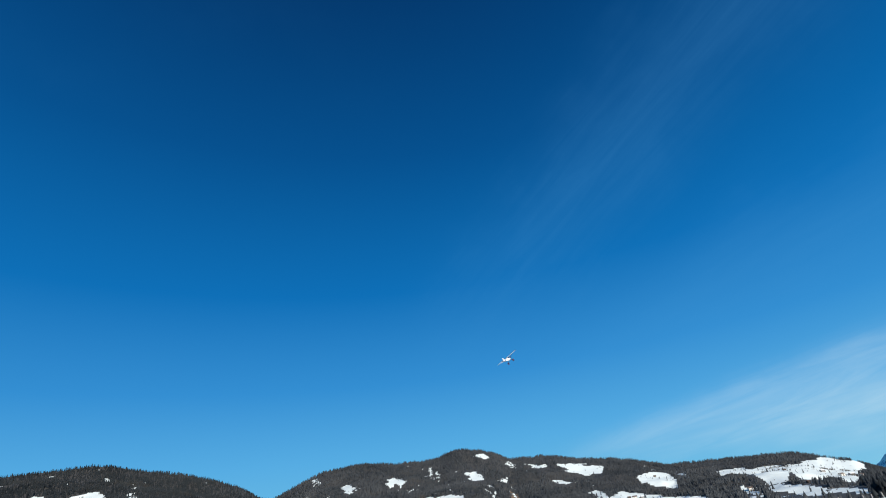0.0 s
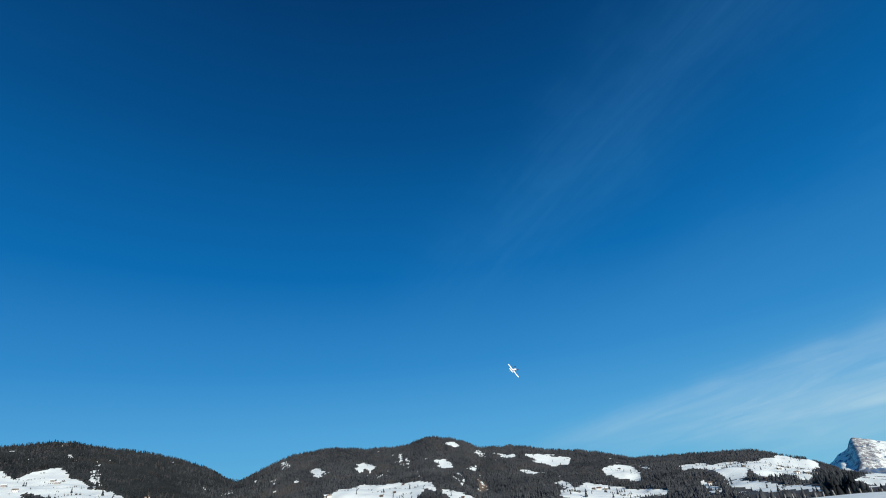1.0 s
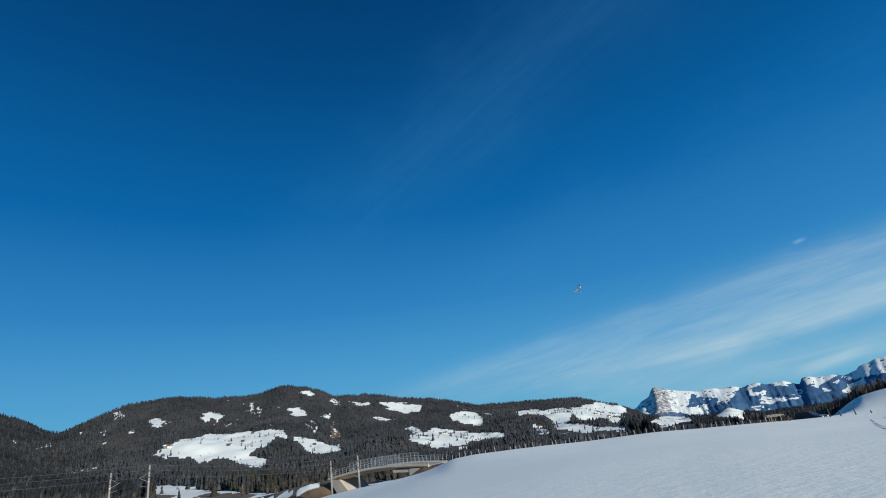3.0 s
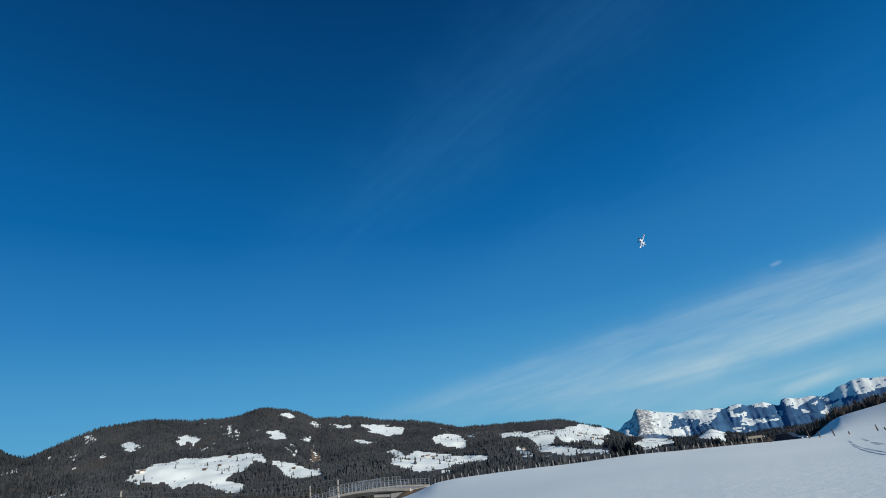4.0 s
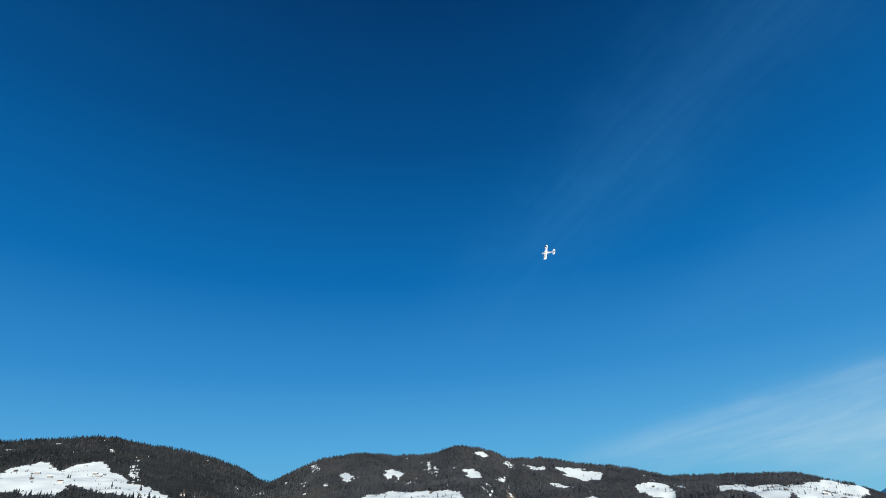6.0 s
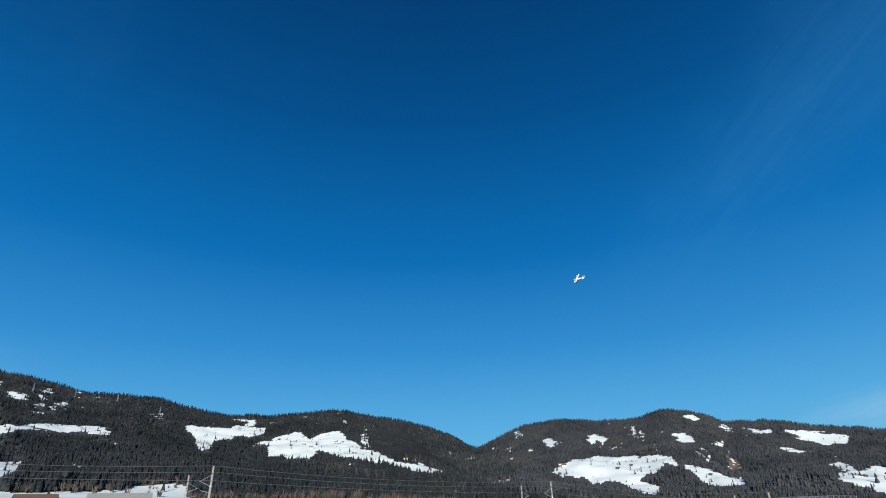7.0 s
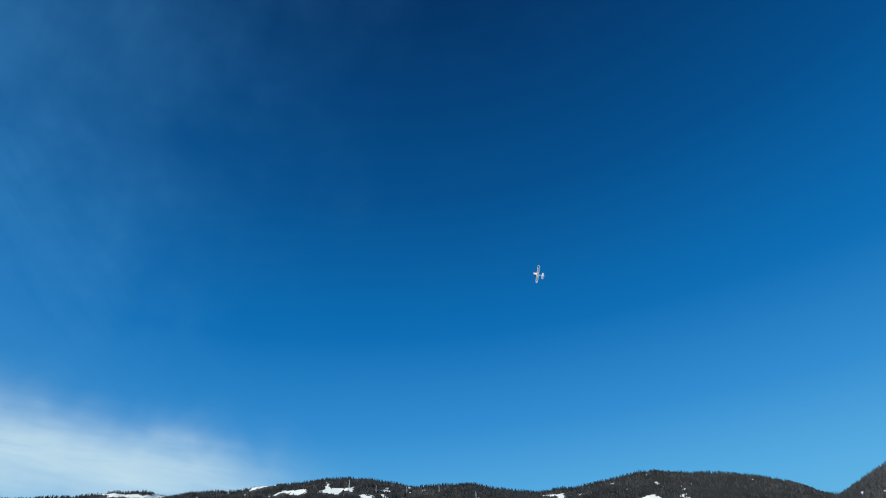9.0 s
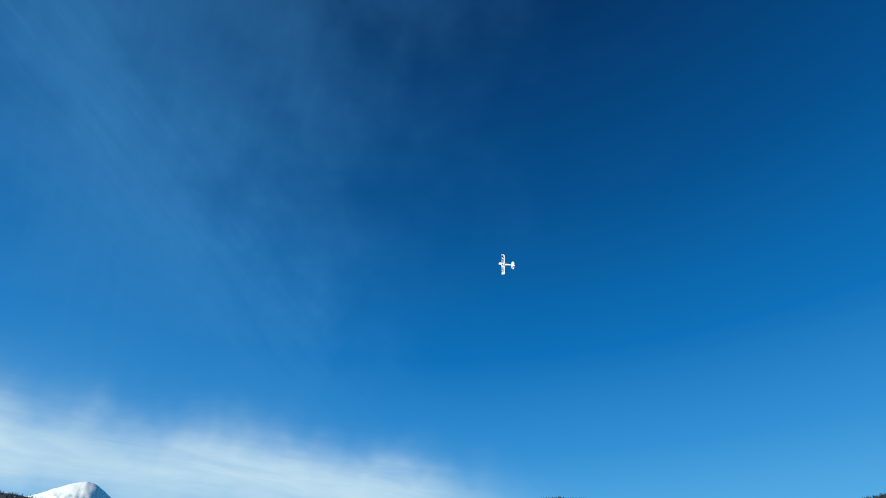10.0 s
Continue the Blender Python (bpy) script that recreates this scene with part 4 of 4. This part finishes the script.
M_SNOWCAP = plain("roof_snow", (0.82, 0.84, 0.86), 0.7, 0, 0.4, 0.04, 0.3)
M_WALL = plain("white_render", (0.62, 0.58, 0.52), 0.85, 0, 0.8, 0.12)
M_GLASSY = plain("dark_window_glass", (0.03, 0.035, 0.04), 0.12, 0, 2.0, 0.2)
M_TILE = plain("brown_roof", (0.13, 0.085, 0.06), 0.8, 0, 1.0, 0.3)


def deck_point(k, side=0.0, dz=0.0):
    """A point on the bridge's deck: k along it from the far bank, side metres across."""
    a, b = Vector(BRIDGE_A), Vector(BRIDGE_B)
    p = a.lerp(b, k)
    p.z += 0.85 * math.sin(math.pi * k)
    d = (b - a).normalized()
    return p + Vector((d.y, -d.x, 0)).normalized() * side + Vector((0, 0, dz))


def bridge():
    top = thing("road_bridge", "concrete road bridge over the railway with steel mesh railings", "bridge", Matrix())
    n = 24
    part("deck", loft([[deck_point(k / n, s, z) for s, z in ((-3.6, -0.15), (-3.6, 0.25), (-3.2, 0.25), (-3.1, 0.0), (3.1, 0.0), (3.2, 0.25), (3.6, 0.25), (3.6, -0.15), (2.2, -0.75), (-2.2, -0.75))] for k in range(n + 1)]), M_CONCRETE, top)
    part("road_surface", loft([[deck_point(k / n, s, z) for s, z in ((-3.05, 0.005), (-3.05, 0.03), (3.05, 0.03), (3.05, 0.005))] for k in range(n + 1)]), M_DARK_CONCRETE, top, "grey road surface")
    for side in (-3.42, 3.42):
        screen = part("railing", loft([[deck_point(k / n, side + s, z) for s, z in ((-0.03, 1.22), (-0.03, 1.3), (0.03, 1.3), (0.03, 1.22))] for k in range(n + 1)]), M_STEEL, top, "galvanised steel railing")
        for k in range(27):
            h = 1.9 if 6 <= k <= 19 else 1.3
            part("railing_post", rod(deck_point(k / 26, side, 0.24), deck_point(k / 26, side, h), 0.05, sides=5), M_STEEL, screen)
        for z in (0.55, 0.9):
            part("railing_bar", loft([[deck_point(k / n, side + s, z + q) for s, q in ((-0.02, 0), (0, 0.04), (0.02, 0))] for k in range(n + 1)]), M_STEEL, screen)
        part("guard_rail", loft([[deck_point((6 + 13 * k / n) / 26, side + s, 1.85 + q) for s, q in ((-0.03, 0), (-0.03, 0.07), (0.03, 0.07), (0.03, 0))] for k in range(n + 1)]), M_STEEL, screen)
        bm = bmesh.new()
        for k in range(6 * 6, 19 * 6):
            if k % 6:
                add_rod(bm, deck_point(k / 156, side, 0.3), deck_point(k / 156, side, 1.87), 0.012, sides=3)
        tagged(part("safety_mesh", bm, M_STEEL, screen, "fine steel safety mesh"), kind="stuff")
    # abutments: sloping walls under the deck's ends
    for tops, feet, deep in (((0.0, 0.11), (0.17, 0.31), 6.0), ((1.0, 0.82), (1.0, 0.815), 5.0)):
        part("abutment", loft([[deck_point(tops[0], s, -0.17), deck_point(tops[1], s, -0.6), deck_point(feet[1], s, -deep), deck_point(feet[0] if tops[0] == 0 else 1.0, s, -deep)] for s in (-3.4, 3.4)]), M_CONCRETE, top, "pale concrete abutment")
    part("bearing_beam", loft([[deck_point(k, s, z) for s, z in ((-3.3, -1.15), (-3.3, -0.7), (3.3, -0.7), (3.3, -1.15))] for k in (0.66, 0.82)]), M_CONCRETE, top)


bridge()


def mast(az, r, el, arm, group="railway masts"):
    """A concrete railway mast whose top stands at the given height angle."""
    base = ground_at(az, r) - 0.2
    tall = EYE + r * math.tan(radians(el)) - base
    a = radians(az)
    m = thing("railway_mast", "grey spun-concrete railway mast with steel bracket arm", "mast", pose(r * math.sin(a), r * math.cos(a), base, 0, 0, 40), group)
    part("pole", rod((0, 0, 0), (0, 0, tall), 0.24, 0.13, 12), M_MAST, m, smooth=True)
    part("footing", box(0, 0, 0.25, 0.7, 0.7, 0.5, bevel=0.04), M_DARK_CONCRETE, m, "concrete footing")
    bracket = part("bracket_arm", rod((0, 0, tall - 2.6), (arm * 1.6, 0, tall - 1.9), 0.03), M_STEEL, m, "galvanised bracket arm")
    part("stay_rod", rod((0, 0, tall - 1.1), (arm * 1.5, 0, tall - 1.95), 0.018), M_STEEL, bracket)
    part("lower_arm", rod((0, 0, tall - 3.4), (arm * 1.3, 0, tall - 3.1), 0.025), M_STEEL, m)
    for z in (tall - 0.9, tall - 1.9):
        part("insulator", rod((-0.1, -0.35, z), (-0.1, 0.35, z), 0.06), M_DARKWOOD, m, "brown insulators")
    part("band", rod((0, 0, tall - 2.7), (0, 0, tall - 2.5), 0.20, sides=12), M_STEEL, m)
    return Vector((r * math.sin(a), r * math.cos(a), base + tall))


TOPS_NEAR = [mast(-81, 100, 4.6, 1), mast(-46.2, 85, 3.8, -1), mast(-13.1, 105, 1.75, -1), mast(5.8, 97, 0.2, -1)]
TOPS_FAR = [mast(-79, 118, 3.9, -1), mast(-48.2, 100, 3.02, 1), mast(-16.05, 118, 1.47, 1), mast(3.1, 106, 0.02, 1)]


def overhead_wire(tops, drop, sag):
    """One continuous wire, hung from mast to mast."""
    pts = []
    for a, b in zip(tops, tops[1:]):
        pts += [a.lerp(b, k / 10) - Vector((0, 0, drop + sag * 4 * (k / 10) * (1 - k / 10))) for k in range(10)]
    pts.append(tops[-1] - Vector((0, 0, drop)))
    across = Vector((0.5, -0.85, 0)) * 0.02
    lift = Vector((0, 0, 0.02))
    ob = part("overhead_wire", loft([[p + across, p + lift, p - across, p - lift] for p in pts]), M_WIRE)
    tagged(ob, "thin grey overhead wire sagging between railway masts", "wire", "overhead wires")


for drop, sag in ((-0.05, 0.9), (0.75, 0.8), (1.85, 0.5)):
    overhead_wire(TOPS_NEAR, drop, sag)


# ---- fence, car, shed and sign on the field's brow ----
def fence_post(m, label, mat, tall, thick, lean):
    bm = bmesh.new()
    add_rod(bm, (0, 0, -0.3), (lean, 0, tall), thick, thick * 0.8, 7)
    ob = part("fence_post", bm, mat)
    ob.matrix_world = m
    return tagged(ob, label, "fence post", "fence posts along the field")


rng = random.Random(5)
az = 15.4
while az < 46:
    tall = rng.uniform(0.35, 0.8)
    if rng.random() < 0.85:
        fence_post(spot(az, 87.5 + rng.uniform(-1, 1.5)), "pale weathered wooden fence post standing in snow", M_WOOD, tall, 0.08, rng.uniform(-0.15, 0.15))
    az += rng.uniform(0.38, 0.85)
for az, tall, lean in ((47.3, 0.7, -0.1), (50.3, 0.95, -0.1), (51.05, 0.7, -0.08), (52.1, 0.8, -0.1), (53.15, 0.35, -0.05), (55.1, 0.75, -0.06), (55.6, 0.35, -0.05), (58.5, 0.9, 0), (60.5, 0.9, 0)):
    fence_post(spot(az, 84, 0, az + 90), "dark leaning wooden fence post in snow", M_DARKWOOD, tall, 0.085, lean)

M_CAR = plain("dark_blue_car_paint", (0.018, 0.028, 0.055), 0.25, 0.3, 2.0, 0.1)
M_TYRE = plain("tyre_rubber", (0.02, 0.02, 0.02), 0.8, 0, 8.0, 0.2)
M_LAMP = plain("clear_lamp_glass", (0.6, 0.6, 0.58), 0.15, 0, 3.0, 0.1)


def car(m, label, paint, scale=1.0):
    c = thing("car", label, "car", m, "cars behind the field")
    prof = [(-2.2, 0.35), (-2.25, 0.8), (-2.1, 1.05), (1.0, 1.05), (2.1, 0.92), (2.25, 0.7), (2.2, 0.35)]
    bm = loft([[(x, y * (0.97 if abs(y) > 0.8 else 1), z) for x, z in prof] for y in (-0.9, -0.82, 0.82, 0.9)])
    body = part("body", bm, paint, c)
    cab = [(-2.0, 1.03), (-1.85, 1.62), (0.15, 1.66), (0.95, 1.04)]
    part("cabin", loft([[(x, y, z) for x, z in cab] for y in (-0.74, 0.74)]), paint, c)
    for s in (-1, 1):
        part("side_window", slab([(-1.75, 1.12), (-1.62, 1.52), (0.08, 1.55), (0.62, 1.12)], s * 0.735, s * 0.752, "y"), M_GLASSY, c, "dark glass")
        part("headlight", box(2.17, s * 0.62, 0.78, 0.12, 0.36, 0.16, bevel=0.03), M_LAMP, c)
        part("mirror", box(0.62, s * 0.98, 1.12, 0.14, 0.2, 0.14, bevel=0.03), paint, c)
        for x in (-1.4, 1.4):
            w = part("wheel", rod((x, s * 0.68, 0.34), (x, s * 0.9, 0.34), 0.34, sides=20), M_TYRE, c, "black tyre")
            part("rim", rod((x, s * 0.89, 0.34), (x, s * 0.915, 0.34), 0.21, sides=14), M_STEEL, w)
    part("windscreen", loft([[(0.22, -0.68, 1.62), (0.22, 0.68, 1.62), (0.20, 0.68, 1.60), (0.20, -0.68, 1.60)], [(0.97, -0.72, 1.08), (0.97, 0.72, 1.08), (0.94, 0.72, 1.06), (0.94, -0.72, 1.06)]]), M_GLASSY, c, "windscreen")
    part("roof_rail", box(-0.8, 0, 1.68, 1.7, 1.2, 0.04, bevel=0.015), M_TYRE, c)
    return c


car(spot(48.9, 102.0, 0.0, 172), "dark blue estate car parked behind the snowy field", M_CAR)


def shed():
    h = thing("wooden_shed", "low open wooden shed with a pale plank roof", "shed", spot(46.2, 89, 0.0, 136) @ Matrix.Diagonal((0.38, 0.48, 0.5, 1)))
    for x in (-1.9, 0, 1.9):
        for y in (-1.2, 1.2):
            part("post", box(x, y, 0.7, 0.12, 0.12, 1.5), M_PALEWOOD, h)
    part("ridge_beam", box(0, 0, 1.85, 4.6, 0.12, 0.14), M_PALEWOOD, h)
    for s in (-1, 1):
        for k in range(12):
            part("roof_plank", box(-2.2 + 0.4 * k, s * 0.8, 1.62, 0.34, 1.75, 0.05, Matrix.Translation((0, s * 0.8, 1.62)) @ Matrix.Rotation(-s * 0.32, 4, "X") @ Matrix.Translation((0, -s * 0.8, -1.62))), M_PALEWOOD, h)
    for k in range(9):
        part("wall_plank", box(-1.95, -1.1 + 0.27 * k, 0.75, 0.04, 0.24, 1.35), M_PALEWOOD, h)


shed()


def sign():
    s = thing("yellow_marker", "yellow marker board on a post beside snow tracks", "sign", spot(56.0, 82, 0, 146))
    part("post", rod((0, 0, -0.2), (0.05, 0, 0.95), 0.05), M_DARKWOOD, s)
    part("board", box(0.05, 0.04, 0.75, 0.55, 0.05, 0.7, bevel=0.02), plain("yellow_paint", (0.65, 0.38, 0.06), 0.6, 0, 3.0, 0.15), s, "faded yellow board")


sign()

M_PACKED = plain("packed_snow", (0.42, 0.44, 0.48), 0.6, 0, 1.5, 0.2, 0.5)


def tyre_track(points, width):
    """A shallow pressed rut that follows the snow surface."""
    bm = bmesh.new()
    f1, f2 = smooth_curve([(k, p[0]) for k, p in enumerate(points)]), smooth_curve([(k, p[1]) for k, p in enumerate(points)])
    t = np.linspace(0, len(points) - 1, 60)
    A, R = f1(t), f2(t)
    X, Y = R * np.sin(np.radians(A)), R * np.cos(np.radians(A))
    TX, TY = np.gradient(X), np.gradient(Y)
    ln = np.hypot(TX, TY)
    rows_ = []
    for s, dz in ((-0.5, 0.004), (-0.3, 0.010), (0.3, 0.010), (0.5, 0.004)):
        px, py = X - TY / ln * width * s, Y + TX / ln * width * s
        pz = height(np.degrees(np.arctan2(px, py)), np.hypot(px, py)) + dz
        rows_.append([bm.verts.new(q) for q in zip(px, py, pz)])
    for a, b in zip(rows_, rows_[1:]):
        for k in range(len(t) - 1):
            bm.faces.new((a[k], a[k + 1], b[k + 1], b[k]))
    ob = part("tyre_track", bm, M_PACKED)
    tagged(ob, "curved tyre track pressed into the snow", "track", "tyre tracks in the snow")


for shift in (0.0, 0.55):
    tyre_track([(52.9, 62 - 0), (53.1 + shift * 0.3, 48), (54.0 + shift, 36), (56.0 + shift, 28), (60.0, 23 - shift)], 0.11)
    tyre_track([(53.8, 64), (54.4 + shift * 0.4, 50), (55.6 + shift, 40), (58.0 + shift, 33), (62.0, 29 - shift)], 0.11)


def lone_bare_tree(m, tall, seed):
    r_ = random.Random(seed)
    t = thing("bare_tree", "leafless broad tree on the snowy bank", "tree", m, "bare trees on the bank")
    bm, twigs = bmesh.new(), bmesh.new()

    def grow(p, d, length, rad, level):
        q = p + d * length
        add_rod(bm if level < 2 else twigs, p, q, rad, rad * 0.65, 6 if level < 2 else 3)
        if level == 5:
            return
        for _ in range(3 if level else 5):
            turn = Vector((r_.gauss(0, 1), r_.gauss(0, 1), r_.gauss(0.35, 0.6))).normalized()
            grow(p.lerp(q, r_.uniform(0.6, 1.0)), (d * 0.9 + turn * 0.75).normalized(), length * r_.uniform(0.6, 0.8), rad * 0.6, level + 1)

    grow(Vector((0, 0, -0.3)), Vector((0.03, 0, 1)), tall * 0.3, tall * 0.022, 0)
    part("trunk", bm, M_BARE, t)
    tagged(part("crown", twigs, M_BARE, t), kind="stuff")


lone_bare_tree(spot(59.0, 158, 0), 9.0, 3)
lone_bare_tree(spot(57.7, 165, 0), 5.0, 5)
lone_bare_tree(spot(61.5, 180, 0), 9.0, 7)


# ---- farmhouses and barns on the slopes ----
def range_at(az, el):
    """Distance at which the slope on this bearing reaches a height angle."""
    rr = np.arange(540, 3290, 5.0)
    zz = height(np.full(rr.shape, az), rr)
    return float(rr[np.argmin(np.abs(np.degrees(np.arctan2(zz - EYE, rr)) - el))])


def farmhouse(name, label, wall, roof_mat, w, d, h):
    e = thing(name, label, "house" if name == "farmhouse" else "barn", Matrix(), "farms on the slopes")
    part("wall", loft([[(x, -d / 2, -1.5), (x, d / 2, -1.5), (x, d / 2, h), (x, 0, h + d * 0.28), (x, -d / 2, h)] for x in (-w / 2, w / 2)]), wall, e)
    for s in (-1, 1):
        part("roof", loft([[(x, s * (d / 2 + 1.0), h - 0.45), (x, s * (d / 2 + 1.0), h - 0.1), (x, -s * 0.02, h + d * 0.28 + 0.35), (x, -s * 0.02, h + d * 0.28)] for x in (-w / 2 - 1, w / 2 + 1)]), roof_mat, e)
        for x in (-w / 3, 0, w / 3):
            part("window", box(x, s * (d / 2 + 0.02), h * 0.55, 1.1, 0.08, 1.3), M_GLASSY, e)
    if name == "farmhouse":
        part("chimney", box(w * 0.2, 0.8, h + d * 0.28 + 0.4, 0.8, 0.8, 1.8), M_WALL, e)
    for y in (-d / 4, d / 4):
        part("gable_window", box(w / 2 + 0.02, y, h * 0.5, 0.08, 1.1, 1.4), M_GLASSY, e)
    return e


HOUSES = [farmhouse("farmhouse", "timber farmhouse with snow on its roof on a white slope", M_WOOD, M_SNOWCAP, 16, 11, 5.5),
          farmhouse("farmhouse", "white farmhouse with a brown roof on a snowy slope", M_WALL, M_TILE, 15, 11, 6.0),
          farmhouse("barn", "small dark timber barn on a snowy slope", M_DARKWOOD, M_TILE, 10, 7, 3.5)]
used = set()


def settle(kind, az, el, face):
    r = range_at(az, el)
    m = spot(az, r, 0.3, face)
    if kind in used:
        copy_thing(HOUSES[kind], m)
    else:
        used.add(kind)
        HOUSES[kind].matrix_world = m


for kind, az, el, face in ((1, -11.6, 3.02, 80), (0, -11.9, 3.05, 60), (2, -5.2, 2.85, 90), (2, -6.5, 2.65, 70), (2, 1.6, 1.75, 90), (2, -2.4, 0.5, 40), (2, -4.3, 3.5, 90),
                           (1, 15.0, 1.1, 110), (0, 15.6, 1.05, 100), (2, 14.5, 1.2, 80), (2, 17.3, 2.7, 90), (2, 28.0, 1.6, 90), (0, 30.7, 1.05, 100), (1, 31.9, 0.55, 70), (0, 32.6, 0.5, 90), (1, 33.2, 0.3, 60),
                           (2, -39.3, 5.62, 60), (0, -39.0, 6.02, 70), (2, -40.5, 6.2, 90), (0, -38.1, 5.75, 60), (1, -37.3, 5.35, 40), (0, -34.9, 6.0, 80), (0, -34.6, 5.8, 60), (1, -27.7, 4.18, 70), (0, -26.9, 3.9, 80),
                           (0, -79.5, 7.2, 50), (2, -78.4, 7.2, 40), (2, -77.6, 8.35, 60), (2, -77.2, 8.65, 60), (0, -80.7, 7.0, 50), (2, -82.2, 8.05, 50), (2, -18.3, 0.32, 60), (1, 24.9, 0.45, 90), (2, 29.4, 0.4, 70)):
    settle(kind, az, el, face)


def near_roof(az, r, label, roof_mat, w, d, face):
    """Farm buildings in the valley of which the roof shows."""
    e = farmhouse("barn", label, M_WOOD, roof_mat, w, d, 3.6)
    need = EYE + r * math.tan(radians(1.55)) - (3.6 + d * 0.28)
    e.matrix_world = spot(az, r, max(0.0, need - ground_at(az, r)), face)


near_roof(-59.4, 300, "wooden barn with a brown shingle roof on the valley floor", M_TILE, 14, 12, 20)
near_roof(-53.4, 300, "long barn with a dark roof on the valley floor", M_DARK_CONCRETE, 24, 12, 35)


# ---- power line pylons on the ridge ----
def pylon():
    p = thing("power_pylon", "tall grey lattice power pylon rising above the spruces", "pylon", Matrix(), "pylons on the ridge")
    for sx in (-1, 1):
        for sy in (-1, 1):
            part("leg", rod((sx * 3, sy * 3, -2), (sx * 0.6, sy * 0.6, 42), 0.45, 0.3, 4), M_STEEL, p)
    for z, w in ((30, 9), (36, 7), (41, 5)):
        part("cross_arm", rod((-w, 0, z), (w, 0, z), 0.4, sides=4), M_STEEL, p)
    for k in range(6):
        w = 3 - 2.4 * (k * 6) / 42
        part("brace", rod((-w, -w, k * 6), (w, w, k * 6 + 6), 0.25, sides=4), M_STEEL, p)
        part("brace", rod((w, -w, k * 6), (-w, w, k * 6 + 6), 0.25, sides=4), M_STEEL, p)
    return p


first_pylon = None
for az, el in ((-64.5, 10.0), (-61.8, 9.45), (-58.7, 9.2), (-55.4, 9.15), (-51.7, 8.2)):
    m = spot(az, range_at(az, el), 0, az + 35)
    if first_pylon:
        copy_thing(first_pylon, m)
    else:
        first_pylon = pylon()
        first_pylon.matrix_world = m


FLIGHT = [
    (0.0, 2.93, 30.50, 10.65, -23.9, -21.1, 66.0),
    (0.2, 3.83, 34.28, 11.78, -46.2, -20.8, 64.6),
    (0.4, 4.91, 38.21, 12.55, -68.5, -21.0, 63.2),
    (0.5, 5.36, 40.11, 12.87, -79.7, -21.3, 62.6),
    (0.6, 5.84, 41.27, 12.94, -87.2, -19.1, 62.1),
    (0.8, 6.30, 43.53, 12.87, -102.0, -15.0, 60.4),
    (1.0, 6.97, 45.77, 12.86, -116.7, -11.4, 57.6),
    (1.2, 8.56, 48.73, 13.14, -115.5, -10.6, 44.6),
    (1.4, 10.65, 51.57, 13.43, -114.6, -9.7, 31.6),
    (1.5, 11.91, 52.79, 13.53, -114.2, -9.1, 25.1),
    (1.6, 13.22, 54.02, 13.69, -115.7, -8.5, 19.9),
    (1.8, 16.52, 56.05, 14.04, -118.8, -7.6, 9.5),
    (2.0, 19.94, 57.36, 14.32, -122.1, -7.3, -0.9),
    (2.2, 23.44, 57.80, 14.69, -121.0, -10.8, -15.1),
    (2.4, 26.81, 57.65, 15.11, -119.0, -13.9, -29.5),
    (2.5, 28.53, 57.59, 15.55, -117.7, -15.2, -36.8),
    (2.6, 29.54, 56.98, 15.88, -117.5, -15.1, -43.8),
    (2.9, 32.62, 54.80, 17.09, -117.1, -14.7, -65.0),
    (3.3, 34.81, 49.25, 18.16, -116.8, -13.8, -93.1),
    (3.7, 35.11, 42.23, 18.58, -116.9, -13.0, -121.1),
    (3.8, 34.91, 40.36, 18.57, -117.0, -12.8, -128.1),
    (4.0, 33.14, 36.93, 18.85, -117.3, -12.4, -142.1),
    (4.2, 30.71, 34.27, 19.18, -115.1, -10.5, -150.1),
    (4.4, 27.84, 31.71, 19.33, -113.3, -8.4, -158.0),
    (4.5, 26.24, 30.66, 19.32, -112.5, -7.2, -161.9),
    (4.6, 24.60, 29.73, 19.28, -114.0, -5.9, -166.5),
    (4.8, 20.88, 27.97, 18.82, -117.2, -3.8, -175.8),
    (5.0, 18.14, 27.86, 18.95, -120.8, -2.2, 174.8),
    (5.2, 15.94, 29.34, 19.56, -112.5, -5.0, 170.7),
    (6.3, 3.86, 41.91, 22.10, -64.2, -7.9, 143.8),
    (6.5, 1.22, 44.32, 22.17, -55.5, -6.0, 139.2),
    (6.8, -2.89, 47.44, 21.88, -53.4, -4.2, 153.7),
    (7.0, -6.54, 48.87, 21.53, -51.8, -3.3, 163.4),
    (7.3, -12.25, 50.55, 21.49, -53.8, -8.1, -176.1),
    (7.5, -16.01, 50.56, 21.86, -56.1, -10.8, -162.2),
    (7.8, -20.73, 48.04, 22.38, -64.9, -13.1, -141.4),
    (8.0, -23.29, 45.29, 22.93, -70.9, -12.9, -127.4),
    (8.3, -25.99, 41.20, 24.06, -80.7, -10.7, -109.6),
    (8.5, -26.68, 37.86, 24.63, -86.5, -7.7, -98.1),
    (8.8, -25.57, 31.91, 24.16, -105.2, -1.8, -91.0),
    (9.0, -24.60, 28.02, 23.41, -117.1, 3.3, -87.5),
    (9.3, -23.57, 22.47, 21.93, -130.2, 3.7, -96.5),
    (9.5, -23.57, 18.87, 21.19, -138.8, 2.9, -102.4),
    (9.8, -25.79, 14.19, 21.85, -141.4, -10.9, -113.6),
    (10.0, -27.27, 11.09, 22.37, -141.6, -20.3, -121.0),
]


def motions():
    walk(PLANE, [(t, pose(x, y, z, rx, ry, rz)) for t, x, y, z, rx, ry, rz in FLIGHT])
    walk(PROP, [(k / 5, pose(0.362, 0, -0.10, 80 * k)) for k in range(51)])


motions()
